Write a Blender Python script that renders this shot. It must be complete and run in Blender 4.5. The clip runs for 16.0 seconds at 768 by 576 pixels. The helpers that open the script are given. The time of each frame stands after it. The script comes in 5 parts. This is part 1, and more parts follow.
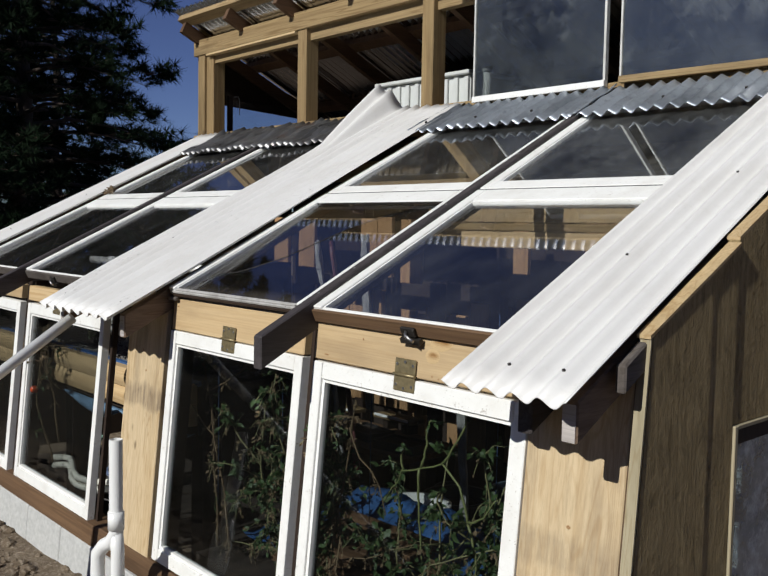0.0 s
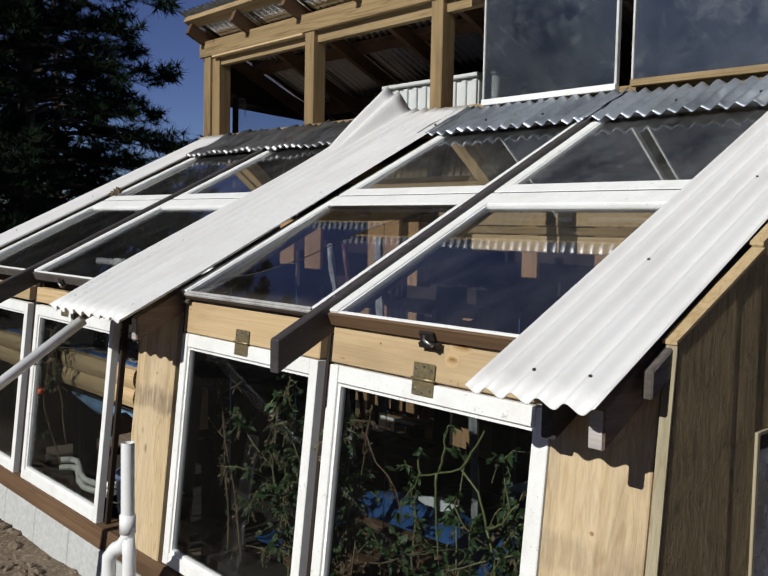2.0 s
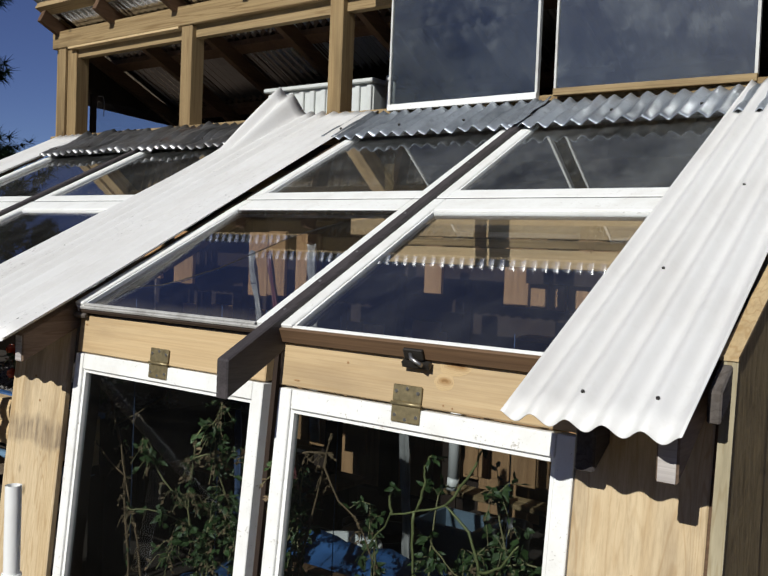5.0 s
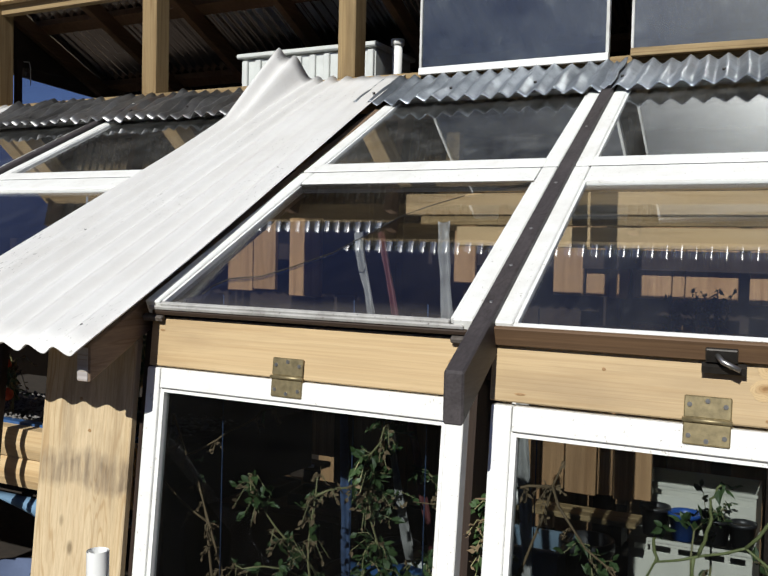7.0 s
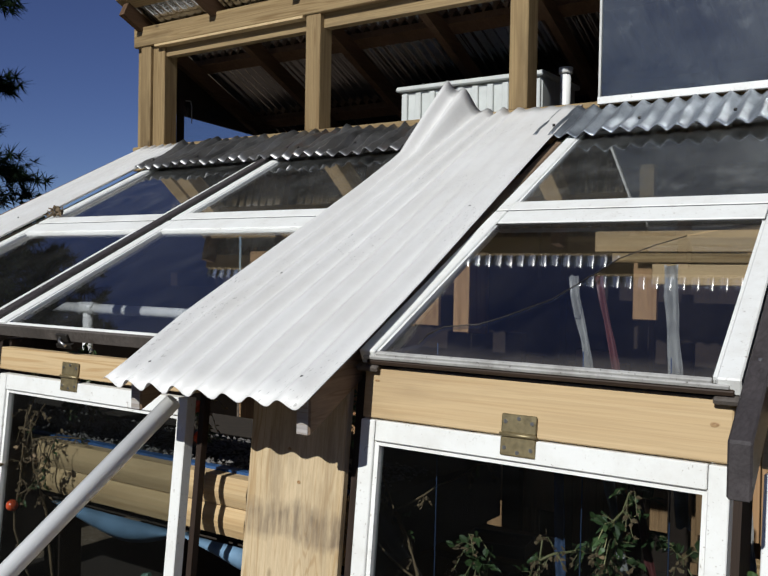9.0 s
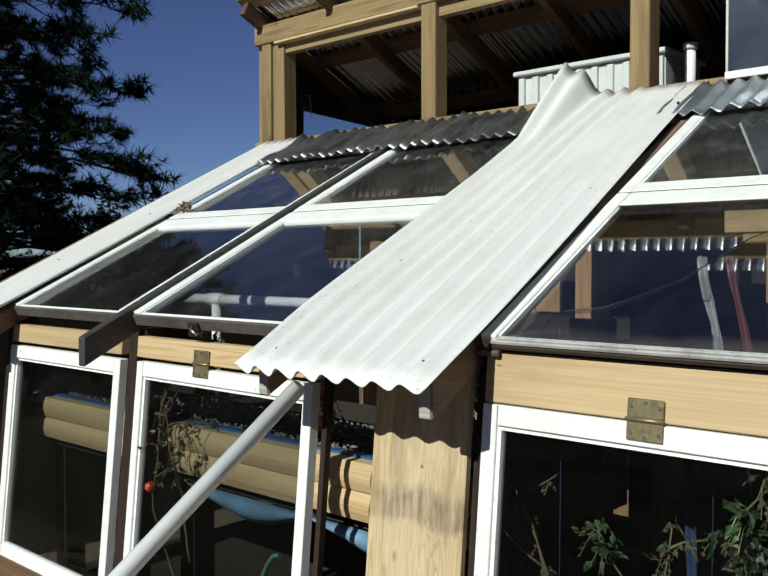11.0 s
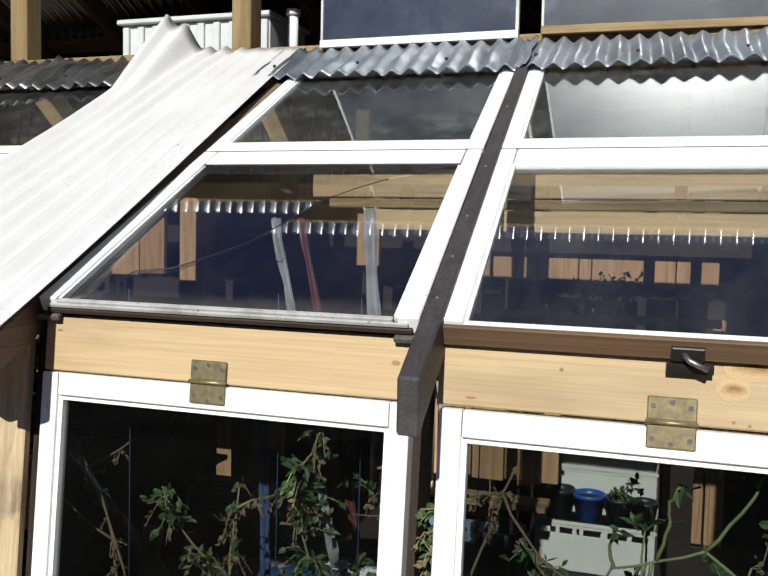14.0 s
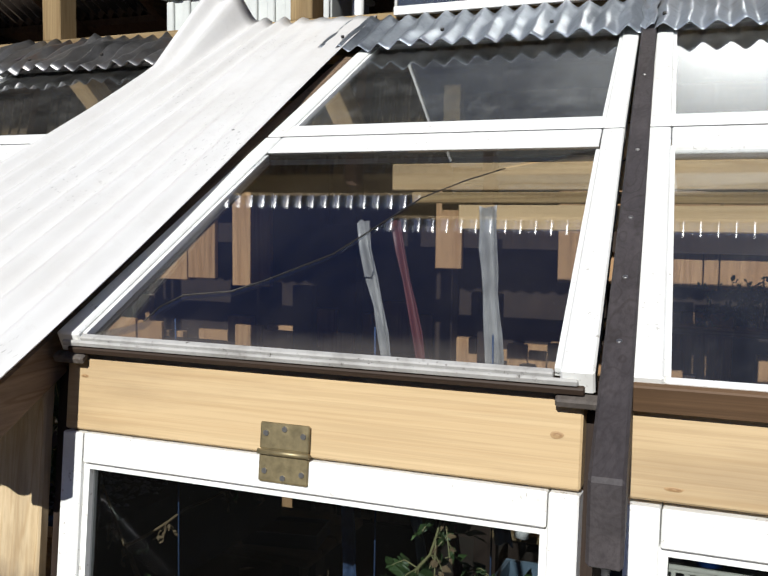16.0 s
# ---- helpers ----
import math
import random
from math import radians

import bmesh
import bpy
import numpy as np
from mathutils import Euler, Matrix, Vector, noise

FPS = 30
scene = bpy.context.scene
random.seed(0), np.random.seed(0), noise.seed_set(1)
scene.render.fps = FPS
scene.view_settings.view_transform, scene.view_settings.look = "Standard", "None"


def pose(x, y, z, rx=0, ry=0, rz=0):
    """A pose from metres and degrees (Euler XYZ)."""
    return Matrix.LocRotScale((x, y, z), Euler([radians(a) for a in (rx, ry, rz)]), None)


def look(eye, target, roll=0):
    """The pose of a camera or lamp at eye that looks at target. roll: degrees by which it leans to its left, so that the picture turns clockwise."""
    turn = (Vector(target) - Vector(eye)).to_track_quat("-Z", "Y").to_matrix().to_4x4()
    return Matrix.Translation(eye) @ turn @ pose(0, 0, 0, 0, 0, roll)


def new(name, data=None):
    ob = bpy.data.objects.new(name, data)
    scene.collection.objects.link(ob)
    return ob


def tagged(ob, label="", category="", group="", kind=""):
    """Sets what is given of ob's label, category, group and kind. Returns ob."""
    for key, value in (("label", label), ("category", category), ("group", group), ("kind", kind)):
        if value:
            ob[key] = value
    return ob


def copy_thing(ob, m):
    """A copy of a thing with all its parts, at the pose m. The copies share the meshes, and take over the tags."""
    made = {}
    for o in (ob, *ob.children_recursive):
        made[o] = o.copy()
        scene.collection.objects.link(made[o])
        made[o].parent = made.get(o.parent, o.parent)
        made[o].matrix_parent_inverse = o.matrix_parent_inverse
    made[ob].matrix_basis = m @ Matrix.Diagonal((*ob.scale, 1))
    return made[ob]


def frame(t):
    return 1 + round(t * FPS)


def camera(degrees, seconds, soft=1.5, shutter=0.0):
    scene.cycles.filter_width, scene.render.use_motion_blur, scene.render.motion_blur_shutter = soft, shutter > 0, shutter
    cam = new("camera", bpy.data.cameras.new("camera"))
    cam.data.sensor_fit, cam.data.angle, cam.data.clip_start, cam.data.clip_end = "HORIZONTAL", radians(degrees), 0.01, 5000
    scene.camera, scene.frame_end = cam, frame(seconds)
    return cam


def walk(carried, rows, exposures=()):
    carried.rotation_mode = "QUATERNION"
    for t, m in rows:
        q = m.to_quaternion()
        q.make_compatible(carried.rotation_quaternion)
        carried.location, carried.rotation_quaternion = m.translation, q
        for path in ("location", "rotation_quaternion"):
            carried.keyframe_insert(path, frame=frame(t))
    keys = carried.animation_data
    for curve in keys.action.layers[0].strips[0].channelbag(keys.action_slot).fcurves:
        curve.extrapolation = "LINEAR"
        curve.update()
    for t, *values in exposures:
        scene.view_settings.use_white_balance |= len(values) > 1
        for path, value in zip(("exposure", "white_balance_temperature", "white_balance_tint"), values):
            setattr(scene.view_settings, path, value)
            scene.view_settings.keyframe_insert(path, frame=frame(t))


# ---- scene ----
cam = camera(46.6, 16.0)
PATH = [
    (0, (2.194, -1.644, 1.531), (0.698, -0.324, 1.392), 1.0),
    (0.5, (2.153, -1.655, 1.532), (0.648, -0.345, 1.394), 0.9),
    (1, (2.132, -1.68, 1.536), (0.627, -0.371, 1.397), 1.0),
    (1.5, (2.139, -1.682, 1.537), (0.638, -0.368, 1.398), 1.2),
    (2, (2.148, -1.679, 1.535), (0.655, -0.355, 1.4), 1.2),
    (2.5, (2.155, -1.676, 1.535), (0.669, -0.344, 1.402), 1.3),
    (3, (2.16, -1.676, 1.533), (0.682, -0.335, 1.404), 1.5),
    (3.5, (2.1, -1.694, 1.506), (0.673, -0.298, 1.394), 2.0),
    (3.7, (2.059, -1.699, 1.489), (0.671, -0.262, 1.388), 2.4),
    (5.8, (1.256, -1.728, 1.478), (0.176, -0.046, 1.394), 1.6),
    (6, (1.149, -1.76, 1.476), (0.112, -0.052, 1.392), 1.6),
    (6.5, (0.903, -1.749, 1.439), (-0.075, -0.006, 1.36), 1.5),
    (7, (0.654, -1.693, 1.421), (-0.272, 0.078, 1.337), 1.3),
    (7.5, (0.547, -1.657, 1.436), (-0.365, 0.121, 1.345), 1.1),
    (8, (0.461, -1.647, 1.453), (-0.449, 0.132, 1.375), 1.3),
    (8.5, (0.4, -1.699, 1.469), (-0.574, 0.047, 1.429), 1.5),
    (9, (0.374, -1.729, 1.47), (-0.769, -0.088, 1.435), 1.0),
    (9.2, (0.347, -1.734, 1.462), (-0.856, -0.137, 1.426), 1.2),
    (10.3, (0.368, -1.737, 1.46), (-1.076, -0.354, 1.411), 0.5),
    (11.3, (0.389, -1.74, 1.457), (-0.882, -0.197, 1.396), -0.3),
    (11.5, (0.4, -1.726, 1.456), (-0.813, -0.137, 1.396), -0.3),
    (12, (0.429, -1.697, 1.454), (-0.627, 0.0, 1.394), -0.6),
    (12.5, (0.456, -1.66, 1.449), (-0.462, 0.115, 1.391), -0.5),
    (13, (0.47, -1.657, 1.45), (-0.323, 0.178, 1.377), 0.0),
    (13.5, (0.488, -1.638, 1.445), (-0.223, 0.229, 1.349), 0.5),
    (14, (0.468, -1.597, 1.45), (-0.195, 0.286, 1.316), 1.2),
    (14.5, (0.345, -1.465, 1.454), (-0.264, 0.432, 1.278), 2.5),
    (15, (0.258, -1.325, 1.472), (-0.337, 0.57, 1.236), 2.5),
    (15.5, (0.177, -1.208, 1.484), (-0.484, 0.669, 1.283), 1.7),
    (16, (0.158, -1.155, 1.479), (-0.598, 0.69, 1.319), 0.6),
]
walk(cam, [(t, look(eye, target, roll)) for t, eye, target, roll in PATH],
     exposures=[(0.0, -0.15, 6350, 9), (3.5, -0.15, 6350, 9), (6.0, 0.0, 6350, 8), (7.5, 0.05, 6350, 8), (9.0, -0.22, 6200, 8), (11.3, 0.03, 6300, 0), (12.5, 0.15, 6400, 0), (13.5, 0.22, 6350, 6), (14.5, 0.22, 6300, 8), (16.0, 0.2, 6300, 9)])

# ---- light ----
SUN_FROM = Vector((0.075, -0.835, 0.545)).normalized()
world = bpy.data.worlds.new("world")
scene.world = world
world.use_nodes = True
wt = world.node_tree
sky = wt.nodes.new("ShaderNodeTexSky")
sky.sky_type = "NISHITA"
sky.sun_disc = False
sky.sun_elevation = math.asin(SUN_FROM.z)
sky.sun_rotation = math.atan2(SUN_FROM.x, SUN_FROM.y)
sky.altitude = 1500
sky.air_density = 0.8
sky.dust_density = 0.1
sky.ozone_density = 5.0
tone = wt.nodes.new("ShaderNodeHueSaturation")
tone.inputs["Hue"].default_value = 0.52
tone.inputs["Saturation"].default_value = 1.0
wt.links.new(sky.outputs[0], tone.inputs["Color"])
wt.links.new(tone.outputs[0], wt.nodes["Background"].inputs[0])
wt.nodes["Background"].inputs[1].default_value = 0.058
sun = new("sun", bpy.data.lights.new("sun", "SUN"))
sun.data.energy = 5.0
sun.data.angle = radians(0.5)
sun.data.color = (1.0, 0.975, 0.92)
sun.matrix_world = look(SUN_FROM * 20, (0, 0, 0))


# ---- materials ----
class Mat:
    """A node material with short calls for its nodes."""

    def __init__(self, name, rough=0.6, metal=0.0, spec=0.5):
        self.m = bpy.data.materials.new(name)
        self.m.use_nodes = True
        self.t = self.m.node_tree
        self.b = self.t.nodes["Principled BSDF"]
        self.b.inputs["Roughness"].default_value = rough
        self.b.inputs["Metallic"].default_value = metal
        self.b.inputs["Specular IOR Level"].default_value = spec
        self.co = self.t.nodes.new("ShaderNodeTexCoord").outputs["Object"]

    def link(self, a, b):
        self.t.links.new(a, b)

    def at(self, scale, turn=(0, 0, 0)):
        n = self.t.nodes.new("ShaderNodeMapping")
        n.inputs["Scale"].default_value = scale
        n.inputs["Rotation"].default_value = turn
        self.link(self.co, n.inputs["Vector"])
        return n.outputs[0]

    def noise(self, scale, co=None, detail=4.0, rough=0.6, distort=0.0):
        n = self.t.nodes.new("ShaderNodeTexNoise")
        n.inputs["Scale"].default_value = scale
        n.inputs["Detail"].default_value = detail
        n.inputs["Roughness"].default_value = rough
        n.inputs["Distortion"].default_value = distort
        self.link(co or self.co, n.inputs["Vector"])
        return n.outputs["Fac"]

    def cells(self, scale, co=None, out="Distance"):
        n = self.t.nodes.new("ShaderNodeTexVoronoi")
        n.inputs["Scale"].default_value = scale
        self.link(co or self.co, n.inputs["Vector"])
        return n.outputs[out]

    def ramp(self, fac, *stops):
        n = self.t.nodes.new("ShaderNodeValToRGB")
        while len(n.color_ramp.elements) < len(stops):
            n.color_ramp.elements.new(0.5)
        for e, (p, c) in zip(n.color_ramp.elements, stops):
            e.position = p
            e.color = (*c, 1) if isinstance(c, tuple) else (c, c, c, 1)
        self.link(fac, n.inputs["Fac"])
        return n.outputs["Color"]

    def mix(self, fac, a, b, how="MIX"):
        n = self.t.nodes.new("ShaderNodeMix")
        n.data_type, n.blend_type = "RGBA", how
        for i, v in ((0, fac), (6, a), (7, b)):
            if isinstance(v, (int, float)):
                n.inputs[i].default_value = v if i == 0 else (v, v, v, 1)
            elif isinstance(v, tuple):
                n.inputs[i].default_value = (*v, 1)
            else:
                self.link(v, n.inputs[i])
        return n.outputs[2]

    def math(self, op, a, b=0.0):
        n = self.t.nodes.new("ShaderNodeMath")
        n.operation = op
        for socket, v in zip(n.inputs, (a, b)):
            if isinstance(v, (int, float)):
                socket.default_value = v
            else:
                self.link(v, socket)
        return n.outputs[0]

    def colour(self, c):
        if isinstance(c, tuple):
            self.b.inputs["Base Color"].default_value = (*c, 1)
        else:
            self.link(c, self.b.inputs["Base Color"])
        return self

    def rough(self, fac):
        self.link(fac, self.b.inputs["Roughness"])
        return self

    def bump(self, height, strength=0.3, distance=0.002):
        n = self.t.nodes.new("ShaderNodeBump")
        n.inputs["Strength"].default_value = strength
        n.inputs["Distance"].default_value = distance
        self.link(height, n.inputs["Height"])
        self.link(n.outputs[0], self.b.inputs["Normal"])
        return self

    def each(self):
        """A random number for each object."""
        return self.t.nodes.new("ShaderNodeObjectInfo").outputs["Random"]


def wood(name, light, dark, axis="x", rough=0.65, knots=0.5, stain=0.25, grey=None, band=None, tide=0.75):
    """Sawn timber with its grain along one axis, knots and stains."""
    k = Mat(name, rough, spec=0.3)
    long, wide = 0.6, 40.0
    scale = {"x": (long, wide, wide), "y": (wide, long, wide), "z": (wide, wide, long)}[axis]
    shift = k.t.nodes.new("ShaderNodeVectorMath")
    shift.operation = "MULTIPLY_ADD"
    k.link(k.each(), shift.inputs[0])
    shift.inputs[1].default_value = (7.3, 5.1, 3.7)
    k.link(k.co, shift.inputs[2])
    k.co = shift.outputs[0]
    grain = k.noise(1.0, k.at(scale), 5, 0.65, 0.6)
    fine = k.noise(4.5, k.at(scale), 3, 0.7)
    streaky = {"x": (0.8, 4.5, 4.5), "y": (4.5, 0.8, 4.5), "z": (4.5, 4.5, 0.8)}[axis]
    broad = k.noise(1.4, k.at(streaky), 6, 0.62)
    c = k.mix(k.ramp(grain, (0.22, 0.0), (0.68, 1.0)), dark, light)
    warm = k.ramp(k.noise(1.0, k.at(tuple(v * 0.12 for v in scale)), 3, 0.5), (0.35, 0.0), (0.7, 1.0))
    c = k.mix(k.math("MULTIPLY", warm, 0.35), c, tuple(v * f for v, f in zip(light, (1.08, 1.12, 1.25))))
    c = k.mix(k.math("MULTIPLY", k.ramp(fine, (0.40, 1.0), (0.54, 0.0)), 0.26), c, tuple(v * 0.75 for v in dark))
    ring_scale = {"x": (0.30, 11, 11), "y": (11, 0.30, 11), "z": (11, 11, 0.30)}[axis]
    rings = k.math("SINE", k.math("MULTIPLY", k.noise(1.0, k.at(ring_scale), 3, 0.45, 0.25), 105.0))
    faint = k.ramp(k.noise(1.0, k.at(tuple(v * 0.35 for v in ring_scale)), 3, 0.6), (0.38, 0.08), (0.62, 0.62))
    c = k.mix(k.math("MULTIPLY", k.ramp(rings, (0.55, 0.0), (1.0, 1.0)), faint), c, tuple(v * f for v, f in zip(dark, (0.85, 0.75, 0.6))))
    knot_scale = {"x": (3.2, 6, 6), "y": (6, 3.2, 6), "z": (6, 6, 3.2)}[axis]
    spot = k.ramp(k.cells(1.0, k.at(knot_scale)), (0.03, 1.0), (0.075, 0.0))
    c = k.mix(k.math("MULTIPLY", spot, knots), c, tuple(v * 0.35 for v in dark))
    dirt = k.ramp(broad, (0.50, 0.0), (0.72, 1.0))
    c = k.mix(k.math("MULTIPLY", dirt, stain), c, grey or tuple(v * 0.45 for v in dark))
    if band is not None:
        # a tide mark of old rain across the board, with drips under it
        where = k.t.nodes.new("ShaderNodeTexCoord").outputs["Object"]
        split = k.t.nodes.new("ShaderNodeSeparateXYZ")
        k.link(where, split.inputs[0])
        wavy = k.math("ADD", split.outputs["Z"], k.math("MULTIPLY", k.noise(9.0, where, 4, 0.6), 0.10))
        mark = k.ramp(k.math("ADD", k.math("MULTIPLY", k.math("SUBTRACT", wavy, band), 4.0), 0.5), (0.50, 0.0), (0.60, 1.0), (0.80, 1.0), (0.93, 0.0))
        drip = k.ramp(k.noise(1.0, k.at((60, 60, 5)), 4, 0.6), (0.35, 1.0), (0.62, 0.25))
        c = k.mix(k.math("MULTIPLY", k.math("MULTIPLY", mark, drip), tide), c, (0.14, 0.105, 0.075))
    tone = k.math("ADD", k.math("MULTIPLY", k.each(), 0.3), 0.82)
    c = k.mix(1.0, c, k.mix(tone, (0, 0, 0), (1, 1, 1)), "MULTIPLY")
    k.colour(c).bump(grain, 0.35, 0.002)
    return k.m


def painted(name, base, dirt, amount=0.35, rough=0.45, flake=0.0, under=(0.25, 0.2, 0.15)):
    k = Mat(name, rough, spec=0.4)
    a = k.noise(7.0, None, 5, 0.7)
    b = k.noise(70.0, None, 3, 0.6)
    c = k.mix(k.math("MULTIPLY", k.ramp(a, (0.45, 0.0), (0.8, 1.0)), amount), base, dirt)
    c = k.mix(k.math("MULTIPLY", k.ramp(b, (0.62, 0.0), (0.75, 1.0)), amount * 0.6), c, dirt)
    speck = k.math("MULTIPLY", k.ramp(k.noise(150.0, None, 2, 0.5), (0.68, 0.0), (0.72, 1.0)), k.ramp(k.noise(5.0, None, 3, 0.6), (0.42, 0.1), (0.62, 1.0)))
    c = k.mix(k.math("MULTIPLY", speck, min(1.0, amount * 2.2)), c, under)
    if flake:
        f = k.ramp(k.noise(30.0, k.at((1, 1, 1)), 5, 0.8), (0.64, 0.0), (0.67, 1.0))
        c = k.mix(k.math("MULTIPLY", f, flake), c, under)
    k.colour(c).bump(b, 0.12, 0.001)
    return k.m


def metal_sheet(name, base, dirt, amount, metal, rough, rust=0.0, scuffed=0.0):
    k = Mat(name, rough, metal)
    a = k.noise(5.0, k.at((1, 0.35, 0.35)), 5, 0.7)
    s = k.noise(26.0, None, 4, 0.7)
    c = k.mix(k.math("MULTIPLY", k.ramp(a, (0.42, 0.0), (0.72, 1.0)), amount), base, dirt)
    c = k.mix(k.math("MULTIPLY", k.ramp(s, (0.55, 0.0), (0.8, 1.0)), amount * 0.7), c, dirt)
    if rust:
        r = k.ramp(k.noise(3.1, None, 5, 0.75), (0.58, 0.0), (0.7, 1.0))
        c = k.mix(k.math("MULTIPLY", r, rust), c, (0.19, 0.085, 0.035))
    if scuffed:
        # short dark scrapes along the ridges
        mark = k.ramp(k.noise(1.0, k.at((330, 42, 42)), 2, 0.5), (0.65, 0.0), (0.69, 1.0))
        where = k.ramp(k.noise(2.3, None, 3, 0.5), (0.50, 0.0), (0.60, 1.0))
        c = k.mix(k.math("MULTIPLY", k.math("MULTIPLY", mark, where), scuffed), c, (0.10, 0.085, 0.075))
    k.colour(c)
    k.rough(k.math("ADD", k.math("MULTIPLY", s, 0.3), rough - 0.12))
    k.bump(s, 0.08, 0.001)
    return k.m


def glass(name, haze=0.05, tint=(0.92, 0.96, 0.95), gloss=0.0, streak=(1, 1, 1), mottled=0.0, film_tint=(0.5, 0.5, 0.48), boost=1.0, foot=0.0):
    """Window glass: clear, mirror-like at a low angle, with a dusty film; on the end window the film imitates sky."""
    k = Mat(name)
    t = k.t
    t.nodes.remove(k.b)
    facing = t.nodes.new("ShaderNodeLayerWeight")
    facing.inputs["Blend"].default_value = 0.5
    r = k.math("ADD", k.math("MULTIPLY", k.math("POWER", facing.outputs["Facing"], 4.1), 0.9), 0.04 * boost)
    clear = t.nodes.new("ShaderNodeBsdfTransparent")
    clear.inputs[0].default_value = (*tint, 1)
    shine = t.nodes.new("ShaderNodeBsdfGlossy")
    shine.inputs["Roughness"].default_value = gloss
    film = t.nodes.new("ShaderNodeBsdfDiffuse")
    film.inputs[0].default_value = (*film_tint, 1)
    a = k.noise(4.0, k.at(streak), 5, 0.65, 0.4)
    b = k.noise(60.0, k.at(streak), 3, 0.7)
    amount = k.math("MULTIPLY", k.math("ADD", k.ramp(a, (0.35, 0.15), (0.75, 1.0)), k.math("MULTIPLY", k.ramp(b, (0.6, 0.0), (0.8, 1.0)), 0.5)), haze)
    if mottled:
        m = k.ramp(k.noise(6.0, None, 8, 0.8, 0.15), (0.52, 0.0), (0.72, 1.0))
        amount = k.math("ADD", amount, k.math("MULTIPLY", m, mottled))
    if foot:
        # grime washed down to the lower edge
        split = t.nodes.new("ShaderNodeSeparateXYZ")
        k.link(k.co, split.inputs[0])
        low = k.ramp(k.math("ADD", k.math("MULTIPLY", split.outputs["Y"], 6.5), k.math("MULTIPLY", k.noise(14.0, None, 5, 0.7), 0.5)), (0.18, 1.0), (0.62, 0.0))
        amount = k.math("ADD", amount, k.math("MULTIPLY", low, foot))
    one, two = t.nodes.new("ShaderNodeMixShader"), t.nodes.new("ShaderNodeMixShader")
    k.link(amount, one.inputs[0])
    k.link(clear.outputs[0], one.inputs[1])
    k.link(film.outputs[0], one.inputs[2])
    k.link(r, two.inputs[0])
    k.link(one.outputs[0], two.inputs[1])
    k.link(shine.outputs[0], two.inputs[2])
    k.link(two.outputs[0], t.nodes["Material Output"].inputs["Surface"])
    return k.m


def plain(name, c, rough=0.5, metal=0.0, vary=0.25, scale=14.0, spec=0.5):
    k = Mat(name, rough, metal, spec)
    n = k.noise(scale, None, 4, 0.65)
    k.colour(k.mix(k.ramp(n, (0.3, 0.0), (0.75, 1.0)), c, tuple(v * (1 - vary) for v in c))).bump(n, 0.1, 0.001)
    return k.m


PINE_X = wood("new_pine_board", (0.575, 0.425, 0.235), (0.465, 0.318, 0.162), "x", 0.6, 0.8, 0.5, (0.25, 0.175, 0.105))
PINE_Z = wood("upright_pine_board", (0.60, 0.475, 0.295), (0.42, 0.295, 0.155), "z", 0.62, 0.75, 0.6, (0.16, 0.12, 0.08))
FRAME_X = wood("sawn_framing", (0.34, 0.245, 0.12), (0.17, 0.11, 0.05), "x", 0.75, 0.7, 0.75)
FRAME_Z = wood("sawn_post", (0.31, 0.22, 0.105), (0.16, 0.102, 0.045), "z", 0.75, 0.7, 0.7)
STRIP_Z = wood("greyed_pale_strip", (0.40, 0.345, 0.225), (0.28, 0.235, 0.145), "z", 0.8, 0.3, 0.3)
GREY_Y = wood("greyed_rafter", (0.14, 0.12, 0.105), (0.065, 0.055, 0.048), "y", 0.75, 0.5, 0.4)
# Darker copy of the framing timber, with the loft's shade in its colour.
FRAME_Y = wood("shaded_loft_rafter", (0.15, 0.085, 0.045), (0.075, 0.04, 0.02), "y", 0.75, 0.6, 0.35)
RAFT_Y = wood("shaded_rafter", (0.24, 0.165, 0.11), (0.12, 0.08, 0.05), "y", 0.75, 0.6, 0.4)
GREY_END = wood("grey_end_grain", (0.50, 0.46, 0.43), (0.30, 0.27, 0.25), "x", 0.8, 0.2, 0.3)
STAINED = wood("rain_stained_board", (0.60, 0.475, 0.295), (0.42, 0.295, 0.155), "z", 0.62, 0.75, 0.6, (0.16, 0.12, 0.08), band=0.84)
PILLAR_Z = wood("speckled_pine_board", (0.60, 0.475, 0.295), (0.42, 0.295, 0.155), "z", 0.62, 0.8, 0.7, (0.19, 0.135, 0.085), band=0.80, tide=0.4)
DARK_Y = wood("weathered_and_shaded_rafter", (0.070, 0.060, 0.060), (0.026, 0.022, 0.022), "y", 0.6, 0.5, 0.3)
# Dark timber, taken to near black with the shade of the gaps.
DARK_Z = wood("dark_and_shaded_timber", (0.035, 0.021, 0.014), (0.018, 0.011, 0.007), "z", 0.7, 0.4, 0.3)
RAIL_DARK = wood("dark_brown_rail", (0.06, 0.038, 0.026), (0.028, 0.018, 0.012), "x", 0.6, 0.4, 0.4)
BROWN_X = wood("brown_rail", (0.17, 0.10, 0.052), (0.075, 0.042, 0.022), "x", 0.65, 0.5, 0.6)


